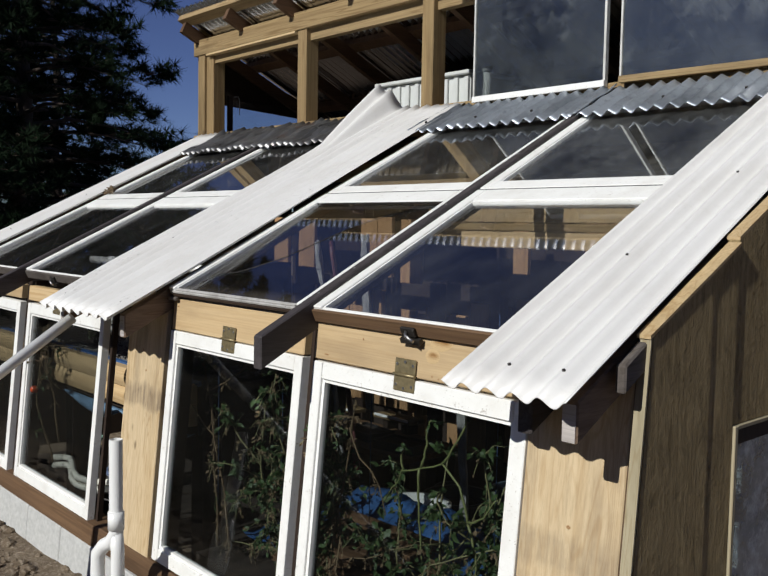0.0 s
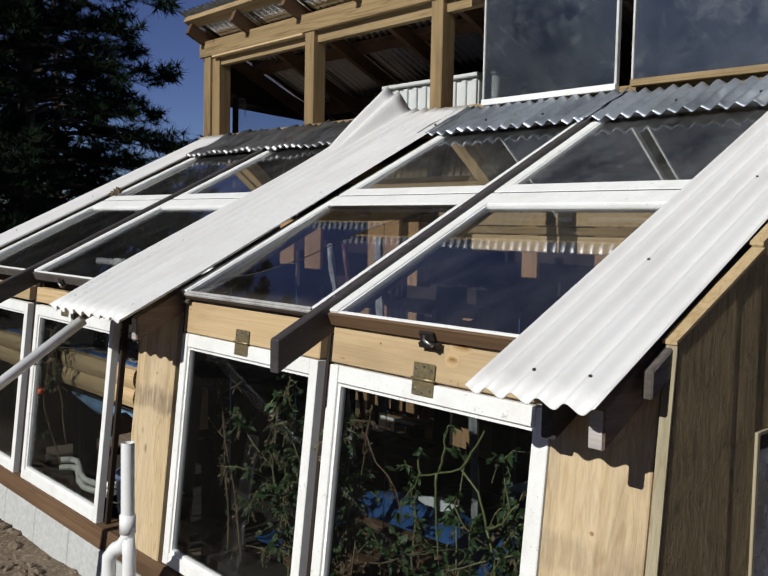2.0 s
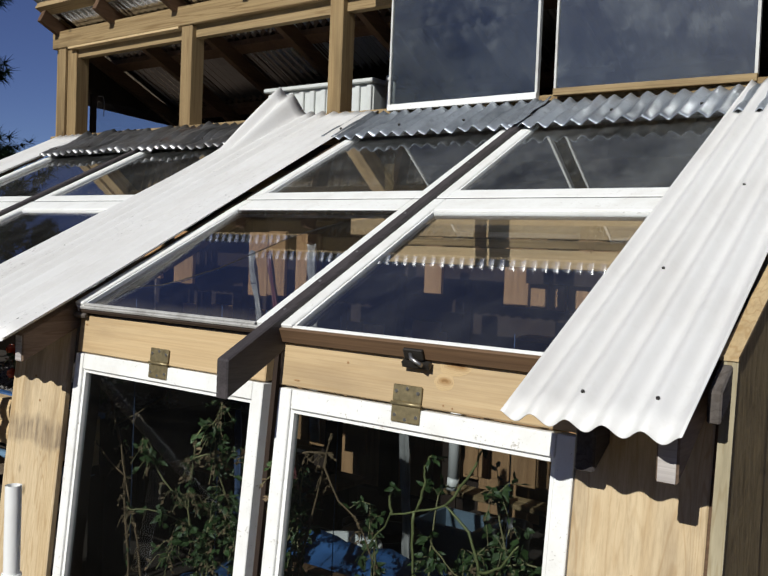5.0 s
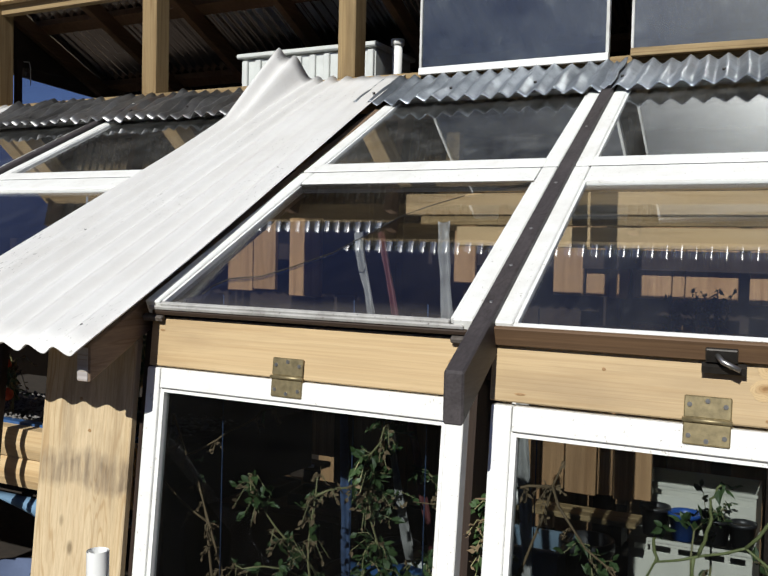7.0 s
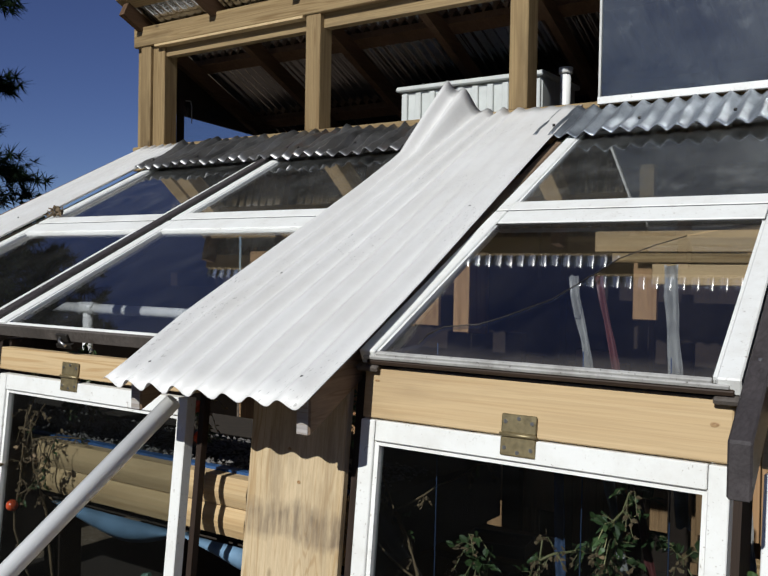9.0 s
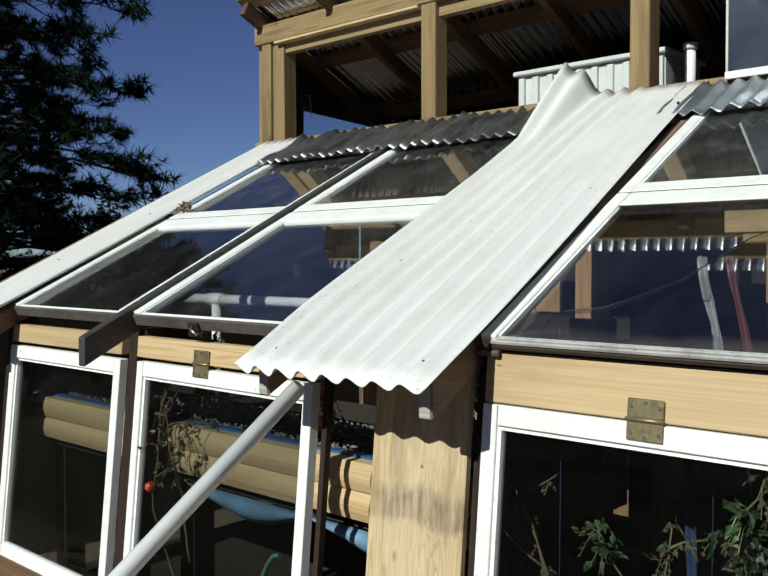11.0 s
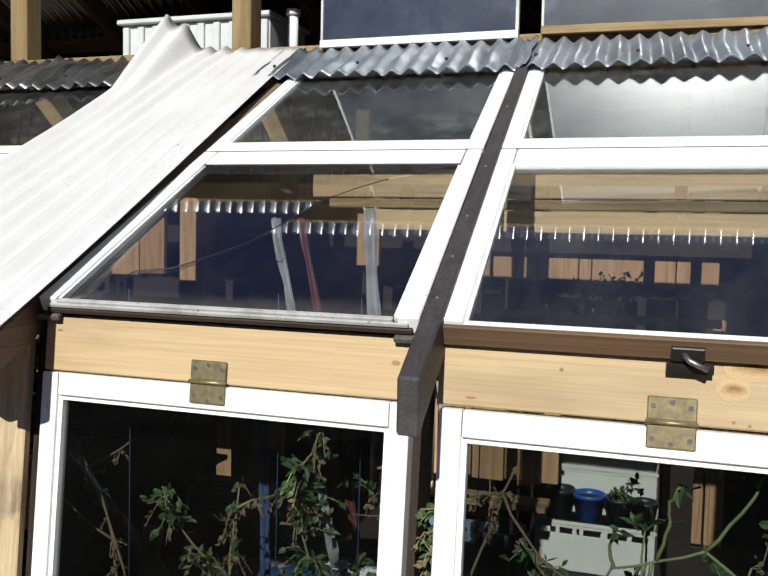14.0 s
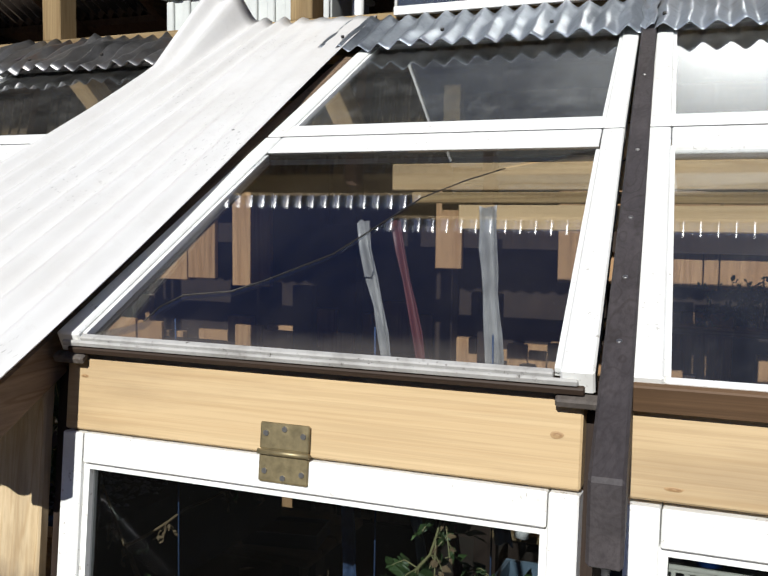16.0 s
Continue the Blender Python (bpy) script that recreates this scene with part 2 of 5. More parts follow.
def rough_sawn(name, light, dark):
    """Furry rough-sawn siding: torn fibres, splinters and dried stain."""
    k = Mat(name, 0.92, spec=0.25)
    fibre = k.noise(1.0, k.at((70, 70, 7)), 6, 0.72, 0.5)
    torn = k.noise(1.0, k.at((17, 17, 10)), 6, 0.7, 1.6)
    crumbs = k.ramp(k.cells(1.0, k.at((95, 95, 48))), (0.10, 1.0), (0.34, 0.0))
    patch = k.ramp(k.noise(1.0, k.at((5, 5, 2.2)), 5, 0.65), (0.38, 0.0), (0.66, 1.0))
    crumbs = k.math("MULTIPLY", crumbs, patch)
    c = k.mix(k.ramp(fibre, (0.30, 0.0), (0.70, 1.0)), dark, light)
    c = k.mix(k.math("MULTIPLY", k.ramp(torn, (0.50, 0.0), (0.72, 1.0)), 0.55), c, tuple(v * 1.35 for v in light))
    c = k.mix(k.math("MULTIPLY", k.ramp(torn, (0.28, 1.0), (0.45, 0.0)), 0.6), c, tuple(v * 0.55 for v in dark))
    c = k.mix(k.math("MULTIPLY", patch, 0.25), c, dark)
    height = k.math("ADD", k.math("MULTIPLY", fibre, 0.5), k.math("ADD", torn, k.math("MULTIPLY", crumbs, 0.6)))
    k.colour(c).bump(height, 0.9, 0.010)
    return k.m


SIDE_Z = rough_sawn("rough_dark_board", (0.43, 0.325, 0.165), (0.19, 0.14, 0.066))
EDGE = wood("cut_board_edge", (0.56, 0.42, 0.23), (0.40, 0.28, 0.14), "y", 0.7, 0.3, 0.1)
PLANK_Z = wood("back_wall_plank", (0.46, 0.28, 0.14), (0.27, 0.15, 0.07), "z", 0.7, 0.6, 0.4)
WHITE = painted("white_paint", (0.79, 0.79, 0.76), (0.42, 0.37, 0.30), 0.34, 0.45, 0.6)
WORN = painted("chalky_worn_paint", (0.55, 0.55, 0.52), (0.22, 0.20, 0.17), 0.6, 0.6, 0.7)
CHIPPED = painted("chipped_grey_putty", (0.42, 0.41, 0.39), (0.10, 0.085, 0.07), 0.9, 0.7, 0.9, (0.05, 0.04, 0.03))
SHEET = metal_sheet("white_sheet_paint", (0.685, 0.675, 0.655), (0.46, 0.43, 0.39), 0.34, 0.0, 0.42)
SHEET_WORN = metal_sheet("scraped_white_sheet_paint", (0.685, 0.675, 0.655), (0.46, 0.43, 0.39), 0.34, 0.0, 0.42, scuffed=0.5)
ZINC = metal_sheet("weathered_zinc", (0.42, 0.46, 0.51), (0.11, 0.125, 0.145), 0.85, 0.75, 0.42, 0.22)
ZINC_OLD = metal_sheet("old_lead_grey_zinc", (0.20, 0.20, 0.20), (0.045, 0.045, 0.045), 0.95, 0.75, 0.38, 0.5)
ROOFTIN = metal_sheet("roofing_zinc", (0.84, 0.84, 0.83), (0.34, 0.29, 0.24), 0.35, 1.0, 0.17, 0.40)
GLASS = glass("roof_glass", 0.045, (0.88, 0.90, 0.92), boost=2.8, streak=(1, 0.6, 0.6))
GLASS_OLD = glass("grimy_cracked_glass", 0.040, (0.88, 0.90, 0.92), boost=2.4, streak=(1, 0.6, 0.6), film_tint=(0.26, 0.23, 0.19), foot=0.13)
GLASS_DIM = glass("dusty_roof_glass", 0.13, (0.72, 0.76, 0.78), boost=6.0, streak=(1, 0.7, 0.7), mottled=0.16)
GLASS_WIN = glass("window_glass", 0.003, (0.60, 0.63, 0.64), boost=0.3)
# The bluish film stands in for the sky mirrored in this pane.
GLASS_END = glass("sky_film_glass", 1.0, (0.45, 0.52, 0.58), mottled=0.9, film_tint=(0.60, 0.70, 0.74), boost=2.5)
GLASS_UP = glass("grimy_glass", 0.11, (0.5, 0.53, 0.52), gloss=0.20, mottled=0.16, film_tint=(0.42, 0.45, 0.43), boost=4.6)


def knotty(name, heart, halo, rim):
    """Rings of a branch: a dark heart, an amber halo, and the board's own colour at the rim."""
    k = Mat(name, 0.62, spec=0.3)
    gen = k.t.nodes.new("ShaderNodeTexCoord").outputs["Generated"]
    away = k.t.nodes.new("ShaderNodeVectorMath")
    away.operation = "DISTANCE"
    k.link(gen, away.inputs[0])
    away.inputs[1].default_value = (0.55, 0.5, 0.5)
    far = k.math("ADD", away.outputs["Value"], k.math("MULTIPLY", k.math("SUBTRACT", k.noise(60.0, None, 4, 0.6), 0.5), 0.22))
    c = k.ramp(far, (0.10, heart), (0.20, halo), (0.31, tuple((a + b) / 2 for a, b in zip(halo, rim))), (0.44, rim))
    lines = k.math("SINE", k.math("MULTIPLY", far, 70.0))
    c = k.mix(k.math("MULTIPLY", k.ramp(lines, (0.6, 0.0), (1.0, 1.0)), 0.25), c, heart)
    k.colour(c)
    return k.m


KNOT = knotty("amber_knot", (0.11, 0.05, 0.018), (0.30, 0.17, 0.065), (0.52, 0.375, 0.20))
KNOT_SMALL = knotty("dark_knot", (0.10, 0.05, 0.02), (0.22, 0.12, 0.05), (0.40, 0.26, 0.13))
BLOCK = plain("concrete_block", (0.50, 0.50, 0.48), 0.9, vary=0.3, scale=40)
PVC = plain("white_plastic_pipe", (0.80, 0.80, 0.78), 0.3, vary=0.08)
BRASS = plain("tarnished_brass", (0.34, 0.275, 0.15), 0.45, 0.6, 0.5, 60)
STEEL = plain("dull_steel", (0.42, 0.41, 0.40), 0.4, 0.9, 0.4, 60)
IRON = plain("dark_iron", (0.05, 0.045, 0.04), 0.5, 0.6, 0.4, 60)
CREAM = plain("cream_plastic", (0.66, 0.65, 0.57), 0.4, vary=0.15)
TUB = plain("pale_grey_plastic", (0.60, 0.62, 0.60), 0.45, vary=0.15)
BLACK = plain("black_plastic", (0.02, 0.02, 0.022), 0.45)
BLUE = plain("blue_plastic", (0.02, 0.085, 0.36), 0.4)
TARP = plain("blue_tarpaulin", (0.04, 0.12, 0.31), 0.5, vary=0.6, scale=9)
SLATE = plain("slate_blue_tub", (0.13, 0.19, 0.25), 0.45)
TEAL = plain("teal_plastic", (0.03, 0.16, 0.15), 0.4)
PALE_BLUE = plain("pale_blue_sheeting", (0.16, 0.27, 0.40), 0.5, vary=0.5, scale=9)
# Near-black boarding: the shade of the rooms is put into its colour.
DUSK = plain("shade_dark_boarding", (0.030, 0.018, 0.011), 0.9, vary=0.5)


def dirt_material():
    k = Mat("bare_earth", 0.95, spec=0.2)
    a = k.noise(2.2, None, 6, 0.7)
    b = k.noise(45.0, None, 5, 0.7)
    c = k.mix(k.ramp(a, (0.35, 0.0), (0.7, 1.0)), (0.12, 0.088, 0.058), (0.23, 0.18, 0.125))
    c = k.mix(k.ramp(b, (0.5, 0.0), (0.72, 1.0)), c, (0.36, 0.30, 0.23))
    split = k.t.nodes.new("ShaderNodeSeparateXYZ")
    k.link(k.co, split.inputs[0])
    # Soil beyond the footing strip is darkened, out of view, to cut bounce light
    away = k.math("ADD", k.math("MULTIPLY", split.outputs["Y"], -0.5), k.math("MULTIPLY", k.noise(1.3, None, 4, 0.6), 0.35))
    c = k.mix(k.ramp(away, (0.60, 0.0), (0.85, 1.0)), c, k.mix(k.ramp(b, (0.4, 0.0), (0.7, 1.0)), (0.040, 0.034, 0.022), (0.075, 0.062, 0.040)))
    k.colour(c).bump(k.math("ADD", b, k.noise(14.0, None, 5, 0.7)), 0.8, 0.02)
    return k.m


EARTH = dirt_material()
SOIL = plain("dark_damp_soil", (0.034, 0.024, 0.016), 0.95, vary=0.6, scale=30)
NAVY = plain("faded_blue_cloth", (0.05, 0.09, 0.19), 0.6, vary=0.6, scale=70)
LEAF = plain("tomato_leaf", (0.055, 0.105, 0.03), 0.55, vary=0.6, scale=14)
DRY = plain("withered_leaf", (0.20, 0.14, 0.075), 0.8, vary=0.5, scale=12)
STEM = plain("green_brown_stem", (0.27, 0.26, 0.12), 0.6, vary=0.4, scale=12)
STALK = plain("pale_green_stalk", (0.23, 0.26, 0.10), 0.5, vary=0.4, scale=20)
RED = plain("red_plastic", (0.11, 0.03, 0.03), 0.5)
TOMATO = plain("ripe_tomato", (0.50, 0.07, 0.02), 0.25)
WRAP = plain("crumpled_white_plastic", (0.33, 0.33, 0.32), 0.4, vary=0.6, scale=18)
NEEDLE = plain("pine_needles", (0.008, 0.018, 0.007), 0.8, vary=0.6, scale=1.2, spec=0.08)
BARK = plain("pine_bark", (0.05, 0.034, 0.024), 0.9, vary=0.5)
GRAVEL = plain("pale_gravel", (0.19, 0.18, 0.17), 0.9, vary=0.6, scale=60)


# ---- building helpers ----
LEAN, SLOPE, SKEW = 0.095, math.atan(0.48), 0.085
CS, SN = math.cos(SLOPE), math.sin(SLOPE)


def front(x, d, z):
    """On the front wall: along it, out from it, and height."""
    return Vector((x, LEAN * (z - 1.2) - d, z))


def roof(u, v, w):
    """On the glass roof: across, up the slope from the eave, and out from it."""
    y = -0.02 + CS * v - SN * w
    return Vector((u - SKEW * (y + 0.02), y, 1.285 + SN * v + CS * w))


def side(d, y, z):
    """On the end wall: out from it, inwards, and height."""
    return Vector((1.174 - 0.04 * y + d, y, z))


def here(x, y, z):
    return Vector((x, y, z))


def box(bm, a0, a1, b0, b1, c0, c1, place=here, bevel=0.0):
    vs = [bm.verts.new(place(a, b, c)) for a in (a0, a1) for b in (b0, b1) for c in (c0, c1)]
    fs = [bm.faces.new([vs[i] for i in q]) for q in ((0, 1, 3, 2), (4, 6, 7, 5), (0, 4, 5, 1), (2, 3, 7, 6), (0, 2, 6, 4), (1, 5, 7, 3))]
    bmesh.ops.recalc_face_normals(bm, faces=fs)
    if bevel:
        es = list({e for f in fs for e in f.edges})
        bmesh.ops.bevel(bm, geom=es, offset=bevel, segments=1, affect="EDGES", profile=0.5)
    return bm


def boxed(*args, **kw):
    return box(bmesh.new(), *args, **kw)


def tube(bm, points, radius, sides=10, cap=True):
    """A round bar along points; radius may be one number or one a point."""
    pts = [Vector(p) for p in points]
    rad = radius if isinstance(radius, (list, tuple)) else [radius] * len(pts)
    rings, up = [], None
    for i, p in enumerate(pts):
        d = (pts[min(i + 1, len(pts) - 1)] - pts[max(i - 1, 0)]).normalized()
        if up is None:
            up = d.orthogonal().normalized()
        up = (up - d * up.dot(d)).normalized()
        w = d.cross(up)
        rings.append([bm.verts.new(p + rad[i] * (math.cos(k) * up + math.sin(k) * w)) for k in (2 * math.pi * j / sides for j in range(sides))])
    for a, b in zip(rings, rings[1:]):
        for j in range(sides):
            f = bm.faces.new((a[j], a[(j + 1) % sides], b[(j + 1) % sides], b[j]))
            f.smooth = True
    if cap:
        bm.faces.new(rings[0][::-1])
        bm.faces.new(rings[-1])
    return bm


def mesh_of(name, bm, material):
    me = bpy.data.meshes.new(name)
    bm.to_mesh(me)
    bm.free()
    for m in material if isinstance(material, (list, tuple)) else [material]:
        me.materials.append(m)
    return me


def part(name, bm, material, parent, label=""):
    ob = new(name, mesh_of(name, bm, material))
    ob.parent = parent
    return tagged(ob, label)


def thing(name, label, category, group="", kind="", bm=None, material=None):
    ob = new(name, mesh_of(name, bm, material) if bm else None)
    return tagged(ob, label, category, group, kind)


def corrugated(u0, u1, v0, v1, pitch, amp, place, lift=None, nv=16, per=8, phase=0.0):
    """A wavy sheet; lift(u, v) gives its height off the slope."""
    bm = bmesh.new()
    nu = max(2, round((u1 - u0) / pitch * per))
    rows = []
    for j in range(nv + 1):
        v = v0 + (v1 - v0) * j / nv
        row = []
        for i in range(nu + 1):
            u = u0 + (u1 - u0) * i / nu
            du, w = lift(u, v) if lift else (0.0, 0.0)
            row.append(bm.verts.new(place(u + du, v, w + amp * math.sin(2 * math.pi * (u - u0) / pitch + phase))))
        rows.append(row)
    for a, b in zip(rows, rows[1:]):
        for i in range(nu):
            f = bm.faces.new((a[i], a[i + 1], b[i + 1], b[i]))
            f.smooth = True
    return bm


def solid(ob, thick):
    m = ob.modifiers.new("thickness", "SOLIDIFY")
    m.thickness = thick
    return ob


# ---- ground and setting ----
def ground():
    bm = bmesh.new()
    xs = [-900, -300, -100, -40, -15] + [-8 + 0.25 * i for i in range(57)] + [12, 30, 100, 300, 900]
    ys = [-900, -300, -100, -40, -15] + [-6 + 0.25 * i for i in range(53)] + [12, 30, 100, 300, 900]
    grid = []
    for y in ys:
        row = []
        for x in xs:
            bumpy = 0.035 * noise.noise((x * 0.9, y * 0.9, 0)) + 0.02 * noise.noise((x * 3.1, y * 3.1, 2)) if abs(x) < 9 and abs(y) < 8 else 0
            row.append(bm.verts.new((x, y, -0.02 + bumpy)))
        grid.append(row)
    for a, b in zip(grid, grid[1:]):
        for i in range(len(xs) - 1):
            bm.faces.new((a[i], a[i + 1], b[i + 1], b[i])).smooth = True
    thing("ground", "bare crumbly brown earth around the greenhouse", "ground", kind="structure", bm=bm, material=EARTH)


ground()

# ---- front wall ----
wall = thing("wall_front", "timber front wall of the greenhouse on a block footing", "wall", kind="structure")
for x0, x1, name in ((-0.882, -0.034, "fascia_board"), (0.018, 0.90, "fascia_board"), (-2.40, -1.47, "fascia_board"), (-3.36, -2.50, "fascia_board")):
    part(name, boxed(x0, x1, -0.038, 0.0, 1.124, (1.242 if x0 < 0 else 1.249) if x0 > -1 else 1.197, front, bevel=0.003), PINE_X, wall, "clean pale pine board with a knot")
part("pillar_board", boxed(-1.235, -0.925, -0.022, 0.0, 0.17, 1.25, front, bevel=0.003), STAINED, wall, "water-stained pale pine board")
part("pillar_board", boxed(0.868, 1.140, -0.022, 0.0, 0.12, 1.22, front, bevel=0.003), PILLAR_Z, wall, "water-stained pale pine board")
# Gap shade is in the near-black colour; the post at -0.046 is added.
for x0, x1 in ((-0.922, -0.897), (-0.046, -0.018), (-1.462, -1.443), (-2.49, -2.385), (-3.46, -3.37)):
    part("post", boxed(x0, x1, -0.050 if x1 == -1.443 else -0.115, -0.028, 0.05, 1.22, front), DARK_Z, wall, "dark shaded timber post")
part("post", boxed(1.1405, 1.150, -0.115, -0.004, 0.05, 1.22, front), BROWN_X, wall, "narrow brown corner post")
part("sill", boxed(-3.55, -1.40, -0.10, 0.012, 0.145, 0.235, front, bevel=0.004), BROWN_X, wall, "weathered brown timber sill")
part("sill", boxed(-1.40, 1.15, -0.10, 0.004, 0.145, 0.235, front, bevel=0.004), BROWN_X, wall, "weathered brown timber sill")


def knot(x, z, rx, rz, label="dark brown knot in the pine"):
    """An uneven oval of knotty grain let into a board, its dark heart off centre."""
    bm = bmesh.new()
    n = 22
    rim = []
    for i in range(n):
        a = 2 * math.pi * i / n
        k = 1 + 0.18 * noise.noise((math.cos(a) * 1.7 + x * 9, math.sin(a) * 1.7, z * 9))
        rim.append(front(x + rx * k * math.cos(a), 0.0006, z + rz * k * math.sin(a)))
    heart = bm.verts.new(front(x + rx * 0.1, 0.0016, z))
    vs = [bm.verts.new(p) for p in rim]
    for i in range(n):
        bm.faces.new((heart, vs[i], vs[(i + 1) % n]))
    return part("knot", bm, KNOT_SMALL if rx < 0.02 else KNOT, wall, label)


# Plate added to hold the shadow gap above the boards dark.
part("top_plate", boxed(-0.90, 0.92, -0.085, -0.0385, 1.16, 1.262, front), DARK_Z, wall, "dark plate added to keep the gap above the pine boards dark")
for x, z, rx, rz in ((-0.067, 1.195, 0.009, 0.005), (-0.845, 1.213, 0.008, 0.003), (1.006, 0.864, 0.006, 0.005), (-1.062, 0.942, 0.006, 0.005), (0.245, 1.205, 0.004, 0.004),
                     (0.082, 1.142, 0.012, 0.003), (0.535, 1.137, 0.003, 0.003), (0.56, 1.133, 0.003, 0.003), (-1.10, 1.02, 0.006, 0.005), (0.95, 0.62, 0.007, 0.004)):
    knot(x, z, rx, rz)
knot(0.557, 1.228, 0.045, 0.022, "large amber knot with swirling grain")
knot(0.532, 1.190, 0.028, 0.020, "large amber knot with swirling grain")


def footing():
    f = thing("block_footing", "row of grey concrete blocks along the ground", "footing", kind="structure")
    for i in range(12):
        x = -3.75 + 0.405 * i
        bm = boxed(x, x + 0.398, -0.16, 0.012, -0.10, 0.143, front, bevel=0.004)
        part("block", bm, BLOCK, f)


footing()


def window(x0, x1, z0, z1, hinge_x, stile=0.043, rail=0.05, tilt=0.0):
    """A hung sash of the front wall: white frame with an inner bead, and its pane."""
    w = thing("greenhouse_window", "white-painted wooden sash window hung under a pine board", "window", "front windows")
    d0, d1 = -0.030, 0.004

    def at(x, d, z):
        return front(x, d + tilt * (z1 - z), z)

    j = 0.0020
    part("rail", boxed(x0 + stile + j, x1 - stile - j, d0, d1 - 0.001, z1 - rail, z1, at, bevel=0.002), WHITE, w)
    part("rail", boxed(x0 + stile + j, x1 - stile - j, d0, d1 - 0.001, z0, z0 + rail, at, bevel=0.002), WHITE, w)
    part("stile", boxed(x0, x0 + stile, d0, d1, z0, z1, at, bevel=0.002), WHITE, w)
    part("stile", boxed(x1 - stile, x1, d0, d1, z0, z1, at, bevel=0.002), WHITE, w)
    b = 0.011
    for a0, a1, c0, c1 in ((x0 + stile, x1 - stile, z1 - rail - b, z1 - rail), (x0 + stile, x1 - stile, z0 + rail, z0 + rail + b),
                           (x0 + stile, x0 + stile + b, z0 + rail + b, z1 - rail - b), (x1 - stile - b, x1 - stile, z0 + rail + b, z1 - rail - b)):
        part("bead", boxed(a0, a1, d0 + 0.004, d1 - 0.009, c0, c1, at), WHITE, w)
    pane = part("pane", boxed(x0 + stile, x1 - stile, -0.020, -0.016, z0 + rail, z1 - rail, at), GLASS_WIN, w, "clear glass pane")
    pane.visible_shadow = False
    # hinge: two leaves and a knuckle
    if hinge_x is not None:
        h = part("hinge", boxed(hinge_x, hinge_x + 0.082, 0.004, 0.0065, 1.132, 1.172, front, bevel=0.002), BRASS, w, "tarnished brass butt hinge")
        part("leaf", boxed(hinge_x, hinge_x + 0.082, 0.0045, 0.007, 1.084, 1.124, front, bevel=0.002), BRASS, h)
        part("knuckle", tube(bmesh.new(), [front(hinge_x - 0.002, 0.008, 1.128), front(hinge_x + 0.084, 0.008, 1.128)], 0.0045, 8), BRASS, h)
        for sx in (0.010, 0.041, 0.072):
            for sz in (1.156 if sx != 0.041 else 1.164, 1.100 if sx != 0.041 else 1.092):
                part("screw", tube(bmesh.new(), [front(hinge_x + sx, 0.006, sz), front(hinge_x + sx, 0.0085, sz)], 0.0045, 8), STEEL, h)
    return w


window(-0.882, -0.034, 0.245, 1.120, -0.508, 0.040, 0.048)
window(0.024, 0.866, 0.245, 1.117, 0.395)
window(-2.385, -1.478, 0.235, 1.110, -2.05, 0.036)
window(-3.36, -2.495, 0.225, 1.108, None)


# ---- glass roof ----
V_MID, V_TOP = 0.889, 1.79


# the crack runs from the lower left corner to the upper right of one pane
CRACK = [(-0.86, 0.012), (-0.754, 0.064), (-0.750, 0.111), (-0.725, 0.154), (-0.674, 0.166), (-0.64, 0.174), (-0.592, 0.215), (-0.499, 0.318),
         (-0.437, 0.459), (-0.394, 0.559), (-0.322, 0.642), (-0.252, 0.703), (-0.073, 0.829)]


def cracked_glass(u0, u1, v0, v1):
    """The two pieces of a broken pane; the upper one has sagged out of true."""
    path = [(u0, v0)] + CRACK[1:-1] + [(u1, v1)]
    for corner, tilt in (((u0, v1), -0.024), ((u1, v0), 0.0)):
        rim = path + [corner]
        bm = bmesh.new()
        lay = [[bm.verts.new(roof(u, v, w - tilt * (v - 0.45))) for u, v in rim] for w in (-0.012, -0.016)]
        bm.faces.new(lay[0])
        bm.faces.new(lay[1][::-1])
        for i in range(len(rim)):
            j = (i + 1) % len(rim)
            bm.faces.new((lay[0][i], lay[1][i], lay[1][j], lay[0][j]))
        bmesh.ops.recalc_face_normals(bm, faces=bm.faces)
        yield bm


